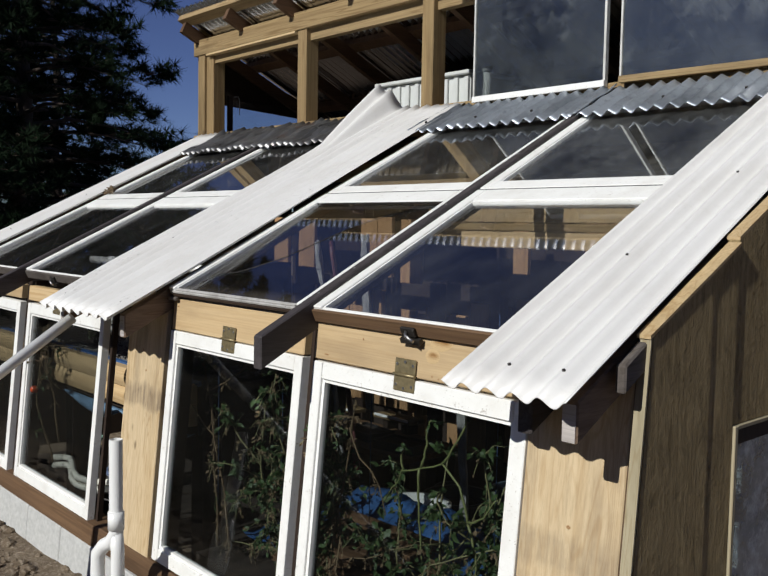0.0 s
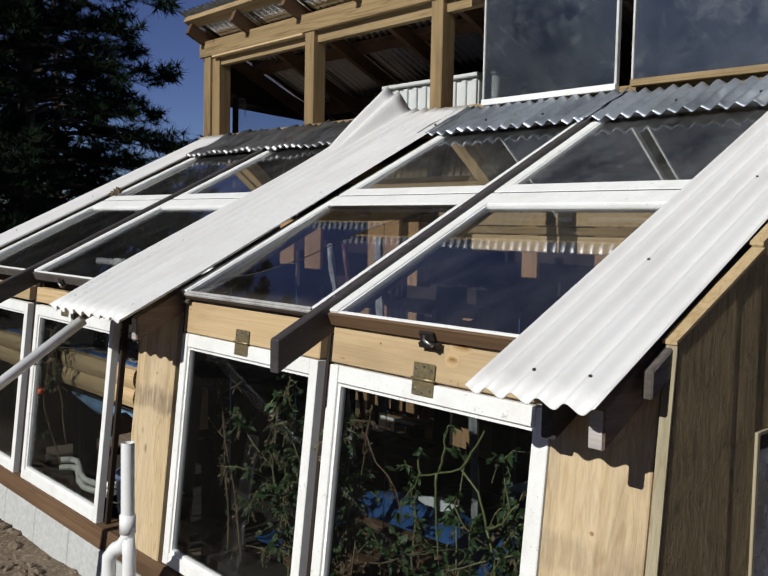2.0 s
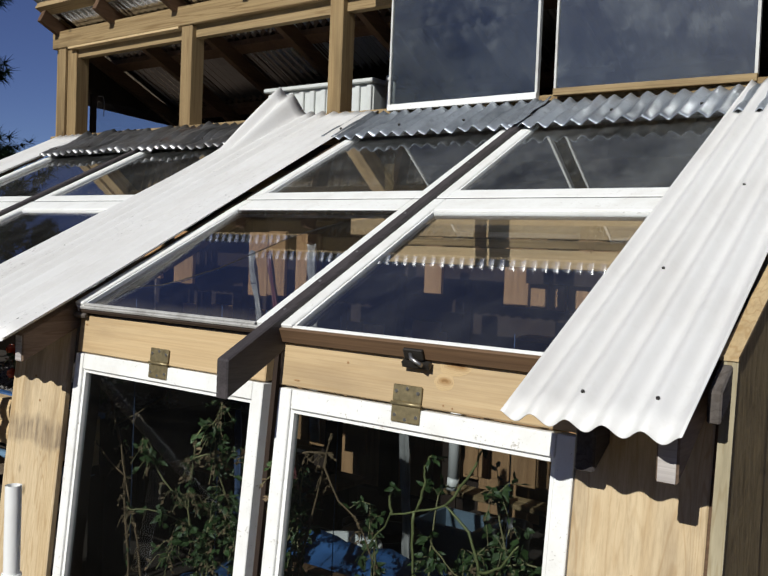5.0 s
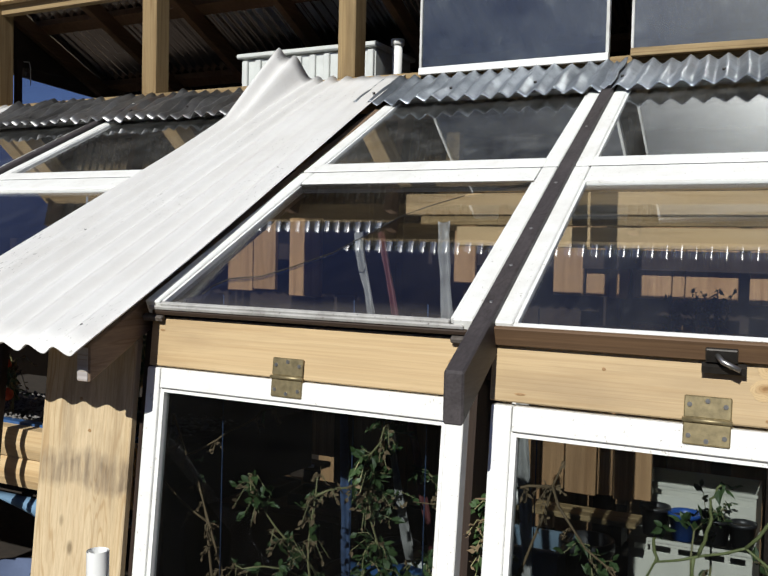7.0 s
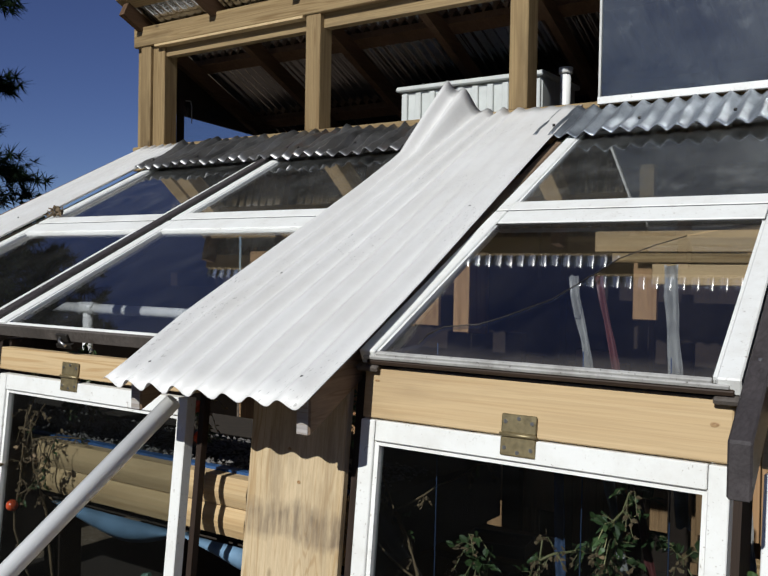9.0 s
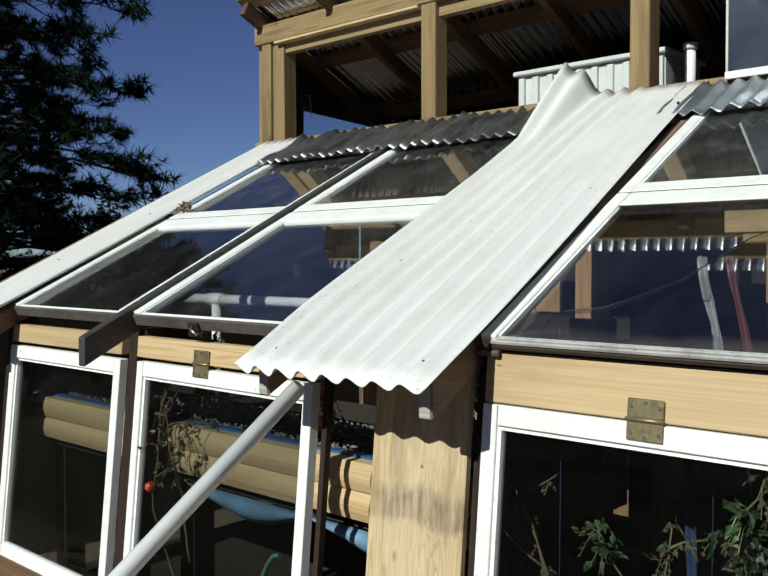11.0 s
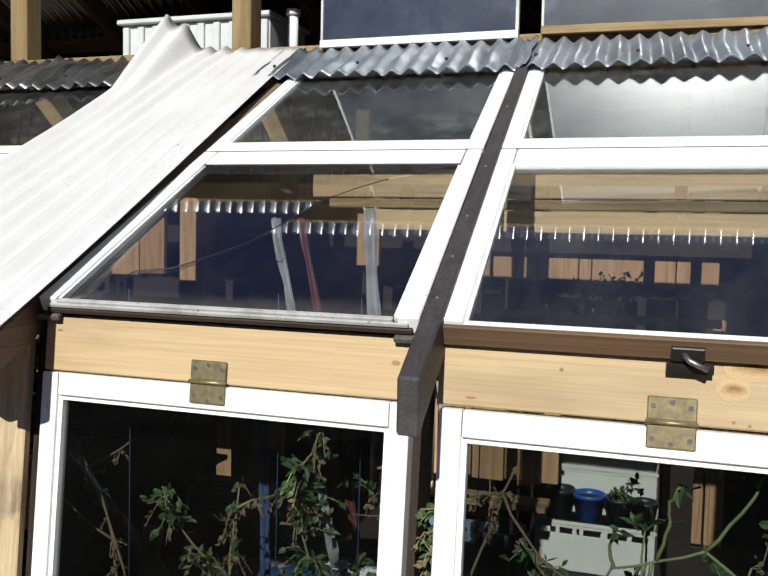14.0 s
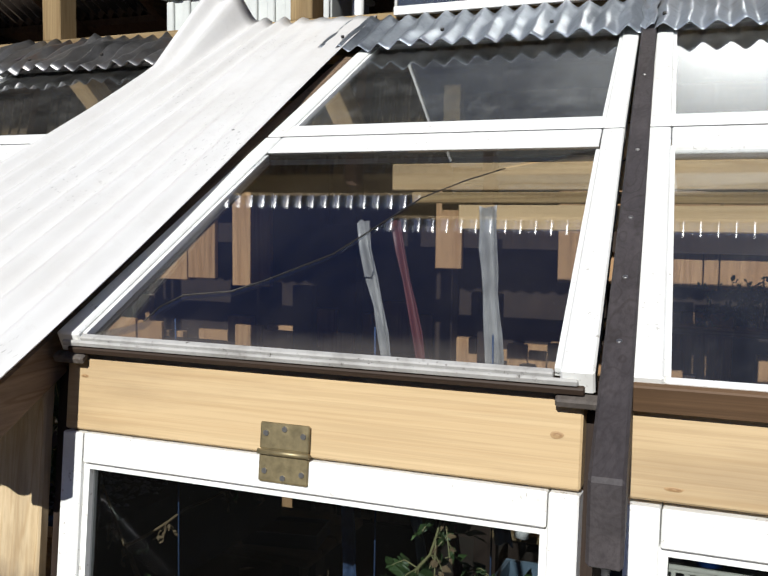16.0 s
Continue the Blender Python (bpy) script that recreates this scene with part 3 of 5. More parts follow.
def sash(u0, u1, v0, v1, bottom, top, pane_mat, label, front_mat=None, cracked=False, toe=0.0):
    """A sash lying on the rafters. bottom and top: widths of its rails."""
    s = thing("roof_sash", label, "window", "sashes of the glass roof")
    t = 0.036
    st = 0.045

    def splay(u, v, w):
        return roof(u + toe * (1 - v / 0.9), v, w)

    part("stile", boxed(u0, u0 + st, v0, v1, -t, 0.0, roof, bevel=0.003), WHITE, s)
    part("stile", boxed(u1 - st, u1, v0, v1, -t, 0.0, splay, bevel=0.003), WHITE, s)
    part("rail", boxed(u0 + st + 0.002, u1 - st - 0.002, v1 - top, v1, -t, -0.001, roof, bevel=0.002), WHITE, s)
    part("rail", boxed(u0 + st, u1 - st, v0, v0 + bottom, -0.022 if cracked else -t, -0.006 if bottom < 0.03 else -0.0006, roof, bevel=0.002), CHIPPED if cracked else WHITE, s)
    # The cracked sash's bead is dark to imitate the shadowed gap above its glass.
    part("bead", boxed(u0 + st, u1 - st, v1 - top - 0.010, v1 - top - 0.0005, -0.018, -0.005, roof), IRON if cracked else WHITE, s)
    for a, place in ((u0 + st, roof), (u1 - st - 0.008, splay)):
        part("bead", boxed(a, a + 0.008, v0 + bottom, v1 - top - 0.0105, -0.018, -0.006, place), WHITE, s)
    if front_mat:
        part("drip_rail", boxed(u0 + 0.005, u1 - 0.005, v0 - 0.012, v0 - 0.0005, -0.048, -0.008, roof, bevel=0.002), front_mat, s, "weathered front edge under the glass")
    if cracked:
        for piece in cracked_glass(u0 + st, u1 - 0.030, v0 + bottom, v1 - top):
            part("pane", piece, GLASS_OLD, s, "piece of a cracked glass pane").visible_shadow = False
        part("crack", tube(bmesh.new(), [roof(u, v, -0.0115) for u, v in CRACK[1:-1]], 0.0013, 5), IRON, s, "dark crack across the glass")
        # dark brown strip that fills the gap below the glass
        part("drip_rail", boxed(u0 + 0.02, u1 - 0.004, v0 - 0.008, v0 + 0.03, -0.034, -0.0225, roof, bevel=0.002), RAIL_DARK, s, "dark rail filling the gap under the broken pane")
        for a in (u0 - 0.012, u1 - 0.042):
            part("corner_block", boxed(a, a + 0.062, v0 - 0.016, v0 + 0.004, -0.050, -0.0365, roof, bevel=0.003), GREY_Y, s, "greyed corner block")
        part("gasket", boxed(u0 + 0.012, u1 - 0.012, v0 - 0.007, v0 - 0.0005, -0.021, -0.011, roof, bevel=0.002), CHIPPED, s, "chipped grey glazing strip")
        return s
    pane = part("pane", boxed(u0 + st, u1 - st, v0 + bottom, v1 - top, -0.016, -0.012, roof), pane_mat, s, "glass pane")
    pane.visible_shadow = False
    return s


for u0, u1, mat in ((-0.886, -0.026, None), (0.022, 0.90, BROWN_X), (-2.395, -1.52, GREY_Y), (-3.31, -2.455, GREY_Y)):
    sash(u0, u1, 0.0, V_MID, 0.012, 0.094, GLASS, "white-framed lower roof window, sky mirrored in its glass", mat, mat is None, 0.009 if mat is None else 0.0)
    upper = sash(u0, u1, V_MID + 0.0115, V_TOP, 0.0675, 0.06, GLASS_DIM, "white-framed upper roof window with dusty glass")
    # Black strip added to draw the shadow line between the two sashes.
    part("weather_strip", boxed(u0 + 0.002, u1 - 0.002, V_MID + 0.0005, V_MID + 0.011, -0.030, -0.0035, roof), BLACK, upper, "black strip put in for the shade in the joint between the sashes")


def latch(u):
    l = thing("sash_latch", "small dull metal latch on the sash edge", "latch")
    part("plate", boxed(u, u + 0.055, -0.022, -0.0125, -0.046, -0.018, roof, bevel=0.002), IRON, l)
    part("lever", tube(bmesh.new(), [roof(u + 0.02, -0.02, -0.03), roof(u + 0.03, -0.035, -0.034), roof(u + 0.06, -0.04, -0.046)], 0.005, 8), STEEL, l)
    part("foot", boxed(u - 0.006, u + 0.07, -0.028, -0.0125, -0.064, -0.05, roof), IRON, l)


latch(0.43)
latch(-2.06)


def rafter(u, v0, v1, width=0.04, mat=DARK_Y, top=0.004, label="dark weathered rafter with a plumb-cut tail", deep=0.089, toe=0.0):
    bm = bmesh.new()
    # plumb-cut tail: the lower end is upright
    pts = []
    for uu in (u - width / 2, u + width / 2):
        a = roof(uu + toe, v0, top)
        e = roof(uu, v1, top)
        pts += [a, a - Vector((0, 0, deep / CS)), e - Vector((0, 0, deep / CS)), e]
    vs = [bm.verts.new(p) for p in pts]
    for q in ((0, 1, 2, 3), (7, 6, 5, 4), (0, 4, 5, 1), (1, 5, 6, 2), (2, 6, 7, 3), (3, 7, 4, 0)):
        bm.faces.new([vs[i] for i in q])
    bmesh.ops.recalc_face_normals(bm, faces=bm.faces)
    bmesh.ops.bevel(bm, geom=list(bm.edges), offset=0.004, segments=1, affect="EDGES")
    ob = thing("rafter", label, "rafter", "rafters of the glass roof", bm=bm, material=mat)
    if mat is RAFT_Y:
        a = roof(u, v0, top)
        w = width / 2 - 0.004
        part("end_grain", boxed(a.x - w, a.x + w, a.y - 0.002, a.y - 0.0004, a.z - deep / CS + 0.005, a.z - 0.006), GREY_END, ob, "pale grey cut end")
    return ob


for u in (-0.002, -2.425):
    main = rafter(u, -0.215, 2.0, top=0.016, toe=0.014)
    for v in (0.05, 0.22, 0.42, 0.72, 1.2):
        part("nail", tube(bmesh.new(), [roof(u + 0.012 - 0.006 * v, v, 0.013), roof(u + 0.012 - 0.006 * v, v, 0.018)], 0.004, 8), STEEL, main)
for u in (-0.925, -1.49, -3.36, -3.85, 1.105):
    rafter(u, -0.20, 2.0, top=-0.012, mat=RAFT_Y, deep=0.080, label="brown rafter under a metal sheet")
# The sheet's shade on this rafter is put into its dark material.
rafter(0.917, -0.09, 2.0, top=-0.012, mat=DARK_Y, deep=0.15, width=0.042, label="rafter under a metal sheet, its shade put into a dark colour")
rafter(1.155, -0.07, 2.0, top=0.0, mat=GREY_Y, width=0.026, deep=0.055, label="weathered grey edge rafter beside the end wall")


# white metal strips over the joints
def strip(u0, u1, v0, v1, lift, label, phase=0.0, nv=28, mat=SHEET, pitch=0.0685, amp=0.0105):
    s = thing("metal_sheet", label, "roof sheet", "white strips on the roof", bm=corrugated(u0, u1, v0, v1, pitch, amp, roof, lift, nv, 10, phase), material=mat)
    solid(s, 0.0015)
    for u, v in ((u0 + 0.10, v0 + 0.09), (u1 - 0.06, v0 + 0.10), (u0 + 0.16, v0 + 0.62), (u1 - 0.11, v0 + 1.15)):
        turn = (math.pi / 2 - phase) / (2 * math.pi)
        u = u0 + pitch * (round((u - u0) / pitch - turn) + turn)
        du, w = lift(u, v)
        part("screw", tube(bmesh.new(), [roof(u + du, v, w + 0.006), roof(u + du, v, w + 0.0135)], 0.0038, 8), IRON, s)
    return s


def smooth(a, b, x):
    k = min(1, max(0, (x - a) / (b - a)))
    return k * k * (3 - 2 * k)


def mid_lift(u, v):
    k = (u + 1.545) / 0.69
    wave = math.sin(2 * math.pi * (u + 1.545) / 0.0862 + 0.6)
    bend = max(0.0, v - 1.45) / 0.6
    curl = bend * (1 - smooth(0.06, 0.27, k))
    ridge = 0.010 * min(1, bend * 2) * wave * (1 - smooth(0.18, 0.28, k))
    flat = -0.0125 * (0.25 + 0.65 * smooth(0.3, 1.5, v)) * wave * smooth(0.38, 0.62, k)
    return (0.035 * (1 - k) * (1 - smooth(-0.28, 0.1, v)) - 0.08 * k * smooth(-0.1, 2.0, v) - 0.03 * curl,
            0.024 + 0.135 * curl + ridge + flat + 0.012 * smooth(1.0, 1.6, v) * (1 - k))


strip(-1.545, -0.855, -0.285, 2.04, mid_lift, "white corrugated metal strip with its upper corner curled up", 0.6, mat=SHEET_WORN, pitch=0.0862, amp=0.0135)
strip(0.815, 1.15, -0.265, 2.0, lambda u, v: (0.012 * v, 0.024), "white corrugated metal strip along the roof edge", 2.2)
strip(-3.64, -3.30, -0.26, 2.03, lambda u, v: (-0.025 * smooth(0.2, 2.0, v), 0.024), "white corrugated metal strip along the roof edge", 0.6)


def flashing(u0, u1, mat, label, phase, crumple=0.007, top=2.03):
    def lift(u, v):
        fold = math.asin(0.96 * math.sin(2 * math.pi * (u - u0) / 0.0685 + phase)) / 1.35 - math.sin(2 * math.pi * (u - u0) / 0.0685 + phase)
        return 0.010 * noise.noise((u * 5, v * 9, 4.5)), 0.020 + 0.0115 * fold + crumple * noise.noise((u * 11, v * 9, 1.5)) + 0.004 * noise.noise((u * 31, v * 23, 6.5))
    f = thing("flashing", label, "flashing", "flashing strips")
    solid(part("sheet", corrugated(u0, u1, 1.62, top, 0.0685, 0.0115, roof, lift, 10, 12, phase), mat, f), 0.0012)
    u = u0 + 0.06
    while u < u1:
        part("nail", tube(bmesh.new(), [roof(u, 1.72, 0.028), roof(u, 1.72, 0.036)], 0.006, 8), IRON, f)
        u += 0.34


flashing(-3.35, -1.45, ZINC_OLD, "crumpled old grey corrugated flashing under the sill", 0, 0.024)
flashing(-1.02, 0.02, ZINC, "weathered corrugated zinc flashing under the sill", 1.0, 0.009, 1.985)
flashing(-0.02, 1.22, ZINC, "weathered corrugated zinc flashing under the sill", 2.0, 0.007, 1.955)

# ---- end wall ----
end = thing("wall_end", "rough dark brown board end wall of the greenhouse", "wall", kind="structure")


def end_board(y0, y1, d, z0, top, label=""):
    bm = bmesh.new()
    pts = []
    for dd in (d - 0.03, d):
        for y in (y0, y1):
            z = 1.304 + 0.48 * y + top
            yy = lambda zz, y=y: y + (LEAN * (zz - 1.2) if y0 < 0.1 and y == y0 else 0)
            pts += [side(dd, yy(z0), z0), side(dd, yy(z), z)]
    vs = [bm.verts.new(p) for p in pts]
    for q in ((0, 1, 3, 2), (4, 6, 7, 5), (0, 4, 5, 1), (2, 3, 7, 6), (0, 2, 6, 4), (1, 5, 7, 3)):
        bm.faces.new([vs[i] for i in q])
    bmesh.ops.recalc_face_normals(bm, faces=bm.faces)
    return part("board", bm, SIDE_Z, end, label)


end_board(0.005, 0.276, 0.0, -0.05, 0.0)
end_board(0.279, 0.405, -0.0015, -0.05, 0.0)
end_board(0.409, 0.62, -0.004, 1.062, 0.012)
end_board(0.624, 0.85, -0.003, 1.062, 0.012)
end_board(0.855, 1.10, -0.004, 1.062, 0.012)
end_board(0.409, 1.10, -0.004, -0.05, -1.19)
for y0 in (1.104, 1.34, 1.58, 1.82, 2.3, 2.8):
    end_board(y0, y0 + (0.233 if y0 < 1.8 else 0.48), -0.003, -0.05, 0.012 if y0 < 1.8 else -0.3 - 0.24 * (y0 - 1.8) / 0.5)
# Dark backing added to stop light leaking through the board seams.
for y0, y1, z0, top in ((0.03, 0.40, -0.04, -0.03), (0.41, 1.10, 1.075, -0.02), (0.41, 1.10, -0.04, -1.21), (1.105, 1.80, -0.04, -0.02)):
    bm = bmesh.new()
    pts = []
    for dd in (-0.06, -0.046):
        for y in (y0, y1):
            pts += [side(dd, y, z0), side(dd, y, 1.304 + 0.48 * y + top)]
    vs = [bm.verts.new(q) for q in pts]
    for q in ((0, 1, 3, 2), (4, 6, 7, 5), (0, 4, 5, 1), (2, 3, 7, 6), (0, 2, 6, 4), (1, 5, 7, 3)):
        bm.faces.new([vs[i] for i in q])
    bmesh.ops.recalc_face_normals(bm, faces=bm.faces)
    part("lining", bm, DUSK, end, "dark backing added behind the boards to block light")
# pale cut edges of the boards
bm = bmesh.new()
for y0, y1, up, d in ((-0.0, 0.405, 0.0, 0.002), (0.409, 1.82, 0.012, -0.004)):
    pts = []
    for y in (y0, y1):
        z = 1.304 + 0.48 * y + up
        pts += [side(d - 0.034, y, z), side(d, y, z), side(d, y, z + 0.008), side(d - 0.034, y, z + 0.008)]
    vs = [bm.verts.new(p) for p in pts]
    for q in ((0, 1, 2, 3), (7, 6, 5, 4), (0, 4, 5, 1), (1, 5, 6, 2), (2, 6, 7, 3), (3, 7, 4, 0)):
        bm.faces.new([vs[i] for i in q])
bmesh.ops.recalc_face_normals(bm, faces=bm.faces)
part("edge_strip", bm, EDGE, end, "pale sawn board edge along the slope")
bm = boxed(-0.026, 0.001, -0.006, -0.001, 0.0, 1.305, lambda d, y, z: side(d, y + LEAN * (z - 1.2), z))
part("edge_strip", bm, STRIP_Z, end, "pale sawn board edge down the corner")


def end_window():
    w = thing("end_window", "wood-framed window in the end wall, mirrored sky put into its film", "window")
    y0, y1, z0, z1 = 0.409, 1.10, 0.30, 1.06
    part("frame", boxed(-0.05, 0.006, y0, y0 + 0.016, z0, z1, side, bevel=0.002), STRIP_Z, w)
    part("frame", boxed(-0.05, 0.006, y1 - 0.016, y1, z0, z1, side, bevel=0.002), STRIP_Z, w)
    part("frame", boxed(-0.05, 0.006, y0 + 0.016, y1 - 0.016, z1 - 0.008, z1, side), STRIP_Z, w)
    part("frame", boxed(-0.05, 0.006, y0 + 0.016, y1 - 0.016, z0, z0 + 0.03, side), STRIP_Z, w)
    part("top_rail", boxed(-0.02, -0.004, y0 + 0.016, y1 - 0.016, z1 - 0.05, z1 - 0.0085, side), DARK_Z, w, "dark rail over the glass")
    p = part("pane", boxed(-0.03, -0.026, y0 + 0.016, y1 - 0.016, z0 + 0.03, z1 - 0.05, side), GLASS_END, w)
    p.visible_shadow = False
    bm = tube(bmesh.new(), [side(-0.026, 0.80, 0.815), side(-0.020, 0.80, 0.815)], 0.030, 24)
    part("disc", bm, TEAL, w, "round teal disc stuck to the glass")


end_window()

# ---- upper building ----
up = thing("wall_upper", "open timber framing of the upper storey", "wall", kind="structure")
Y1 = 1.82
part("sill_beam", boxed(-3.94, 2.2, Y1 - 0.02, Y1 + 0.12, 2.05, 2.192, bevel=0.004), FRAME_X, up, "pale timber sill")
part("header", boxed(-3.94, 2.2, Y1 - 0.02, Y1 + 0.02, 2.785, 2.90, bevel=0.004), FRAME_X, up, "pale timber header")
part("header", boxed(-1.16, 2.2, Y1 - 0.085, Y1 - 0.055, 2.735, 2.86, bevel=0.004), FRAME_X, up, "pale timber header")
part("header", boxed(-3.90, 2.2, Y1 + 0.024, Y1 + 0.075, 2.715, 2.89), FRAME_X, up, "brown inner header")
part("trim", boxed(-3.75, -2.62, Y1 - 0.026, Y1 + 0.03, 2.770, 2.783), EDGE, up, "split pale batten")
for x0, x1, y0, y1, z1 in ((-3.885, -3.80, 0.0, 0.075, 2.784), (-3.80, -3.70, 0.02, 0.11, 2.784), (-3.945, -3.912, 0.03, 0.17, 3.02), (-2.61, -2.515, 0.0, 0.09, 2.784),
                           (-1.442, -1.352, 0.0, 0.09, 2.95)):
    part("post", boxed(x0, x1, Y1 - 0.01 + y0, Y1 + y1, 2.192, z1, bevel=0.004), FRAME_Z, up, "pale sawn timber post")


def upper_roof(x, v, w):
    """On the shed roof: along the wall, down the slope to the back, and off it."""
    a = math.atan(0.466)
    return Vector((x, 1.635 + v * math.cos(a) + w * math.sin(a), 3.095 - v * math.sin(a) + w * math.cos(a)))


roof_thing = thing("shed_roof", "corrugated zinc shed roof on brown rafters", "roof", kind="structure")
solid(part("sheet", corrugated(-3.97, 2.4, 0.0, 2.22, 0.0635, 0.011, lambda u, v, w: upper_roof(u, v, w + 0.011), None, 4, 8), ROOFTIN, roof_thing, "rust-streaked corrugated metal"), 0.0012)
for i in range(11):
    x = -3.90 + 0.61 * i
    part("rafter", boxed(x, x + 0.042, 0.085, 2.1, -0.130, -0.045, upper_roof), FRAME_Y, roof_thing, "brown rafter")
# Inner purlins take the shade-darkened timber, the front one the light timber.
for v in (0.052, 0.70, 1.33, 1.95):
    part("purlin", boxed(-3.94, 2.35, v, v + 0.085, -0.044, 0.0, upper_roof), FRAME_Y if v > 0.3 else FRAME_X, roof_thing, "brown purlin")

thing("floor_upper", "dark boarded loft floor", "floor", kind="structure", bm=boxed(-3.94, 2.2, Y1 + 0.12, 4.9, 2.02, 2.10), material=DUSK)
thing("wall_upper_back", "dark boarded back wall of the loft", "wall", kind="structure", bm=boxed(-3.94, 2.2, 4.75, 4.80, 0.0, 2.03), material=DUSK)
# Added out of view, to close the dark loft at its right end.
thing("wall_upper_right", "dark wall added to close the unseen end of the loft", "wall", kind="structure", bm=boxed(2.2, 2.25, Y1, 4.8, 2.0, 3.0), material=DUSK)
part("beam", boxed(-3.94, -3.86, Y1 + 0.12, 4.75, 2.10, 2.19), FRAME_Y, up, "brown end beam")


bm = bmesh.new()
outline = [(1.95, 2.455), (3.25, 2.385), (1.95, 2.86)]
layers = [[bm.verts.new((xx, y, z)) for y, z in outline] for xx in (-3.945, -3.92)]
bm.faces.new(layers[0])
bm.faces.new(layers[1][::-1])
for i in range(3):
    bm.faces.new((layers[0][i], layers[1][i], layers[1][(i + 1) % 3], layers[0][(i + 1) % 3]))
bmesh.ops.recalc_face_normals(bm, faces=bm.faces)
part("gable_board", bm, DUSK, up, "dark boarding under the roof edge")


def loft_pane(x0, x1, z0, z1, rail=None, turn=0.0):
    w = thing("loft_window", "grimy framed window standing in the loft opening", "window", "loft windows")
    y = Y1 - 0.035
    part("rail", boxed(x0, x1, y - 0.02, y + 0.012, z0, z0 + 0.030, bevel=0.002), rail or WHITE, w)
    part("rail", boxed(x0, x1, y - 0.014, y + 0.012, z1 - 0.03, z1, bevel=0.002), WHITE, w)
    part("stile", boxed(x0, x0 + 0.009, y - 0.010, y + 0.012, z0 + 0.030, z1 - 0.03), WORN, w, "thin chalky edge of the glass")
    part("stile", boxed(x1 - 0.012, x1, y - 0.010, y + 0.012, z0 + 0.030, z1 - 0.03), WORN, w, "thin chalky edge of the glass")
    if turn:
        mid = Vector(((x0 + x1) / 2, y, 0))
        w.matrix_world = Matrix.Translation(mid) @ pose(0, 0, 0, 0, 0, turn) @ Matrix.Translation(-mid)
    part("pane", boxed(x0 + 0.009, x1 - 0.012, y - 0.004, y, z0 + 0.030, z1 - 0.03), GLASS_UP, w, "grimy glass")


loft_pane(-1.014, -0.206, 2.172, 3.0)
loft_pane(-0.118, 0.70, 2.176, 3.0, FRAME_X, 3.0)
loft_pane(0.86, 1.70, 2.205, 3.0, FRAME_X)

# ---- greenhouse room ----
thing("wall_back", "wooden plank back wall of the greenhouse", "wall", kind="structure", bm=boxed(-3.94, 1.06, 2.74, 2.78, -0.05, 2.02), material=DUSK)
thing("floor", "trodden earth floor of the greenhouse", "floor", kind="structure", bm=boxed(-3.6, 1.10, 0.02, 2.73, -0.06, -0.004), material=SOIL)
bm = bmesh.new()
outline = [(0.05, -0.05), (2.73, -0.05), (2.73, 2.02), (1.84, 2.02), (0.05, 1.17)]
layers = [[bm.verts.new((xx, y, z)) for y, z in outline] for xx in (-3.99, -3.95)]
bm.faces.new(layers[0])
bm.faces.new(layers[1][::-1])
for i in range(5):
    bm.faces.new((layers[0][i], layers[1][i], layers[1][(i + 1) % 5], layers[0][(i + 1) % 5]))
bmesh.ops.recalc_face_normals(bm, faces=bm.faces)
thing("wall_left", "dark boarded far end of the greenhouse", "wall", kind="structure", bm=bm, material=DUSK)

# planks of the back wall, with dark gaps between some of them
rng = random.Random(4)
x = -3.9
planks = bpy.data.objects["wall_back"]
while x < 0.85:
    w = rng.uniform(0.13, 0.21)
    if rng.random() < 0.72:
        part("plank", boxed(x, x + w, 2.705 - rng.uniform(0, 0.012), 2.739, rng.choice((0.02, 0.02, 0.2)), rng.uniform(0.82, 1.10), bevel=0.003), PLANK_Z, planks)
    x += w + rng.choice((0.004, 0.006, 0.01, 0.09))
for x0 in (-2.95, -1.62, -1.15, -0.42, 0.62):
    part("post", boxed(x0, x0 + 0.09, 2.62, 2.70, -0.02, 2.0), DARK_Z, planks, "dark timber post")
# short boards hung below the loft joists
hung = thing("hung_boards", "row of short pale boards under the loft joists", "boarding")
# Dark boards that imitate the band of shade across the planks.
part("ledger", boxed(-3.9, -0.36, 2.075, 2.11, 1.365, 1.445), DARK_Z, hung, "dark board put in for a band of shade")
part("ledger", boxed(-0.345, 1.05, 2.012, 2.042, 1.365, 1.445), DARK_Z, hung, "dark board put in for a band of shade")
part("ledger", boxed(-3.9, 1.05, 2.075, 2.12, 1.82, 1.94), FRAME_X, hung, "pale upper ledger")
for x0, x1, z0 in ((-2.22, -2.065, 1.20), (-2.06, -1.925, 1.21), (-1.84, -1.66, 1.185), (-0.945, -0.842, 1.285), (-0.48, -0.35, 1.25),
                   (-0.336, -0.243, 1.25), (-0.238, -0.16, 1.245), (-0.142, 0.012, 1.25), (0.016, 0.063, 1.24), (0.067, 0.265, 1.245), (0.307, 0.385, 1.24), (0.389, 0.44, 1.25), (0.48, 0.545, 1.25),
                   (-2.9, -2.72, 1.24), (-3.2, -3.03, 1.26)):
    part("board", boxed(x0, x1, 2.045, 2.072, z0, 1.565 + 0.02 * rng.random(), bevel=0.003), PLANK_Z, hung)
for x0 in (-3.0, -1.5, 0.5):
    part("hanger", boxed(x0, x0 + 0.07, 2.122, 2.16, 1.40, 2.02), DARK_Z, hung)


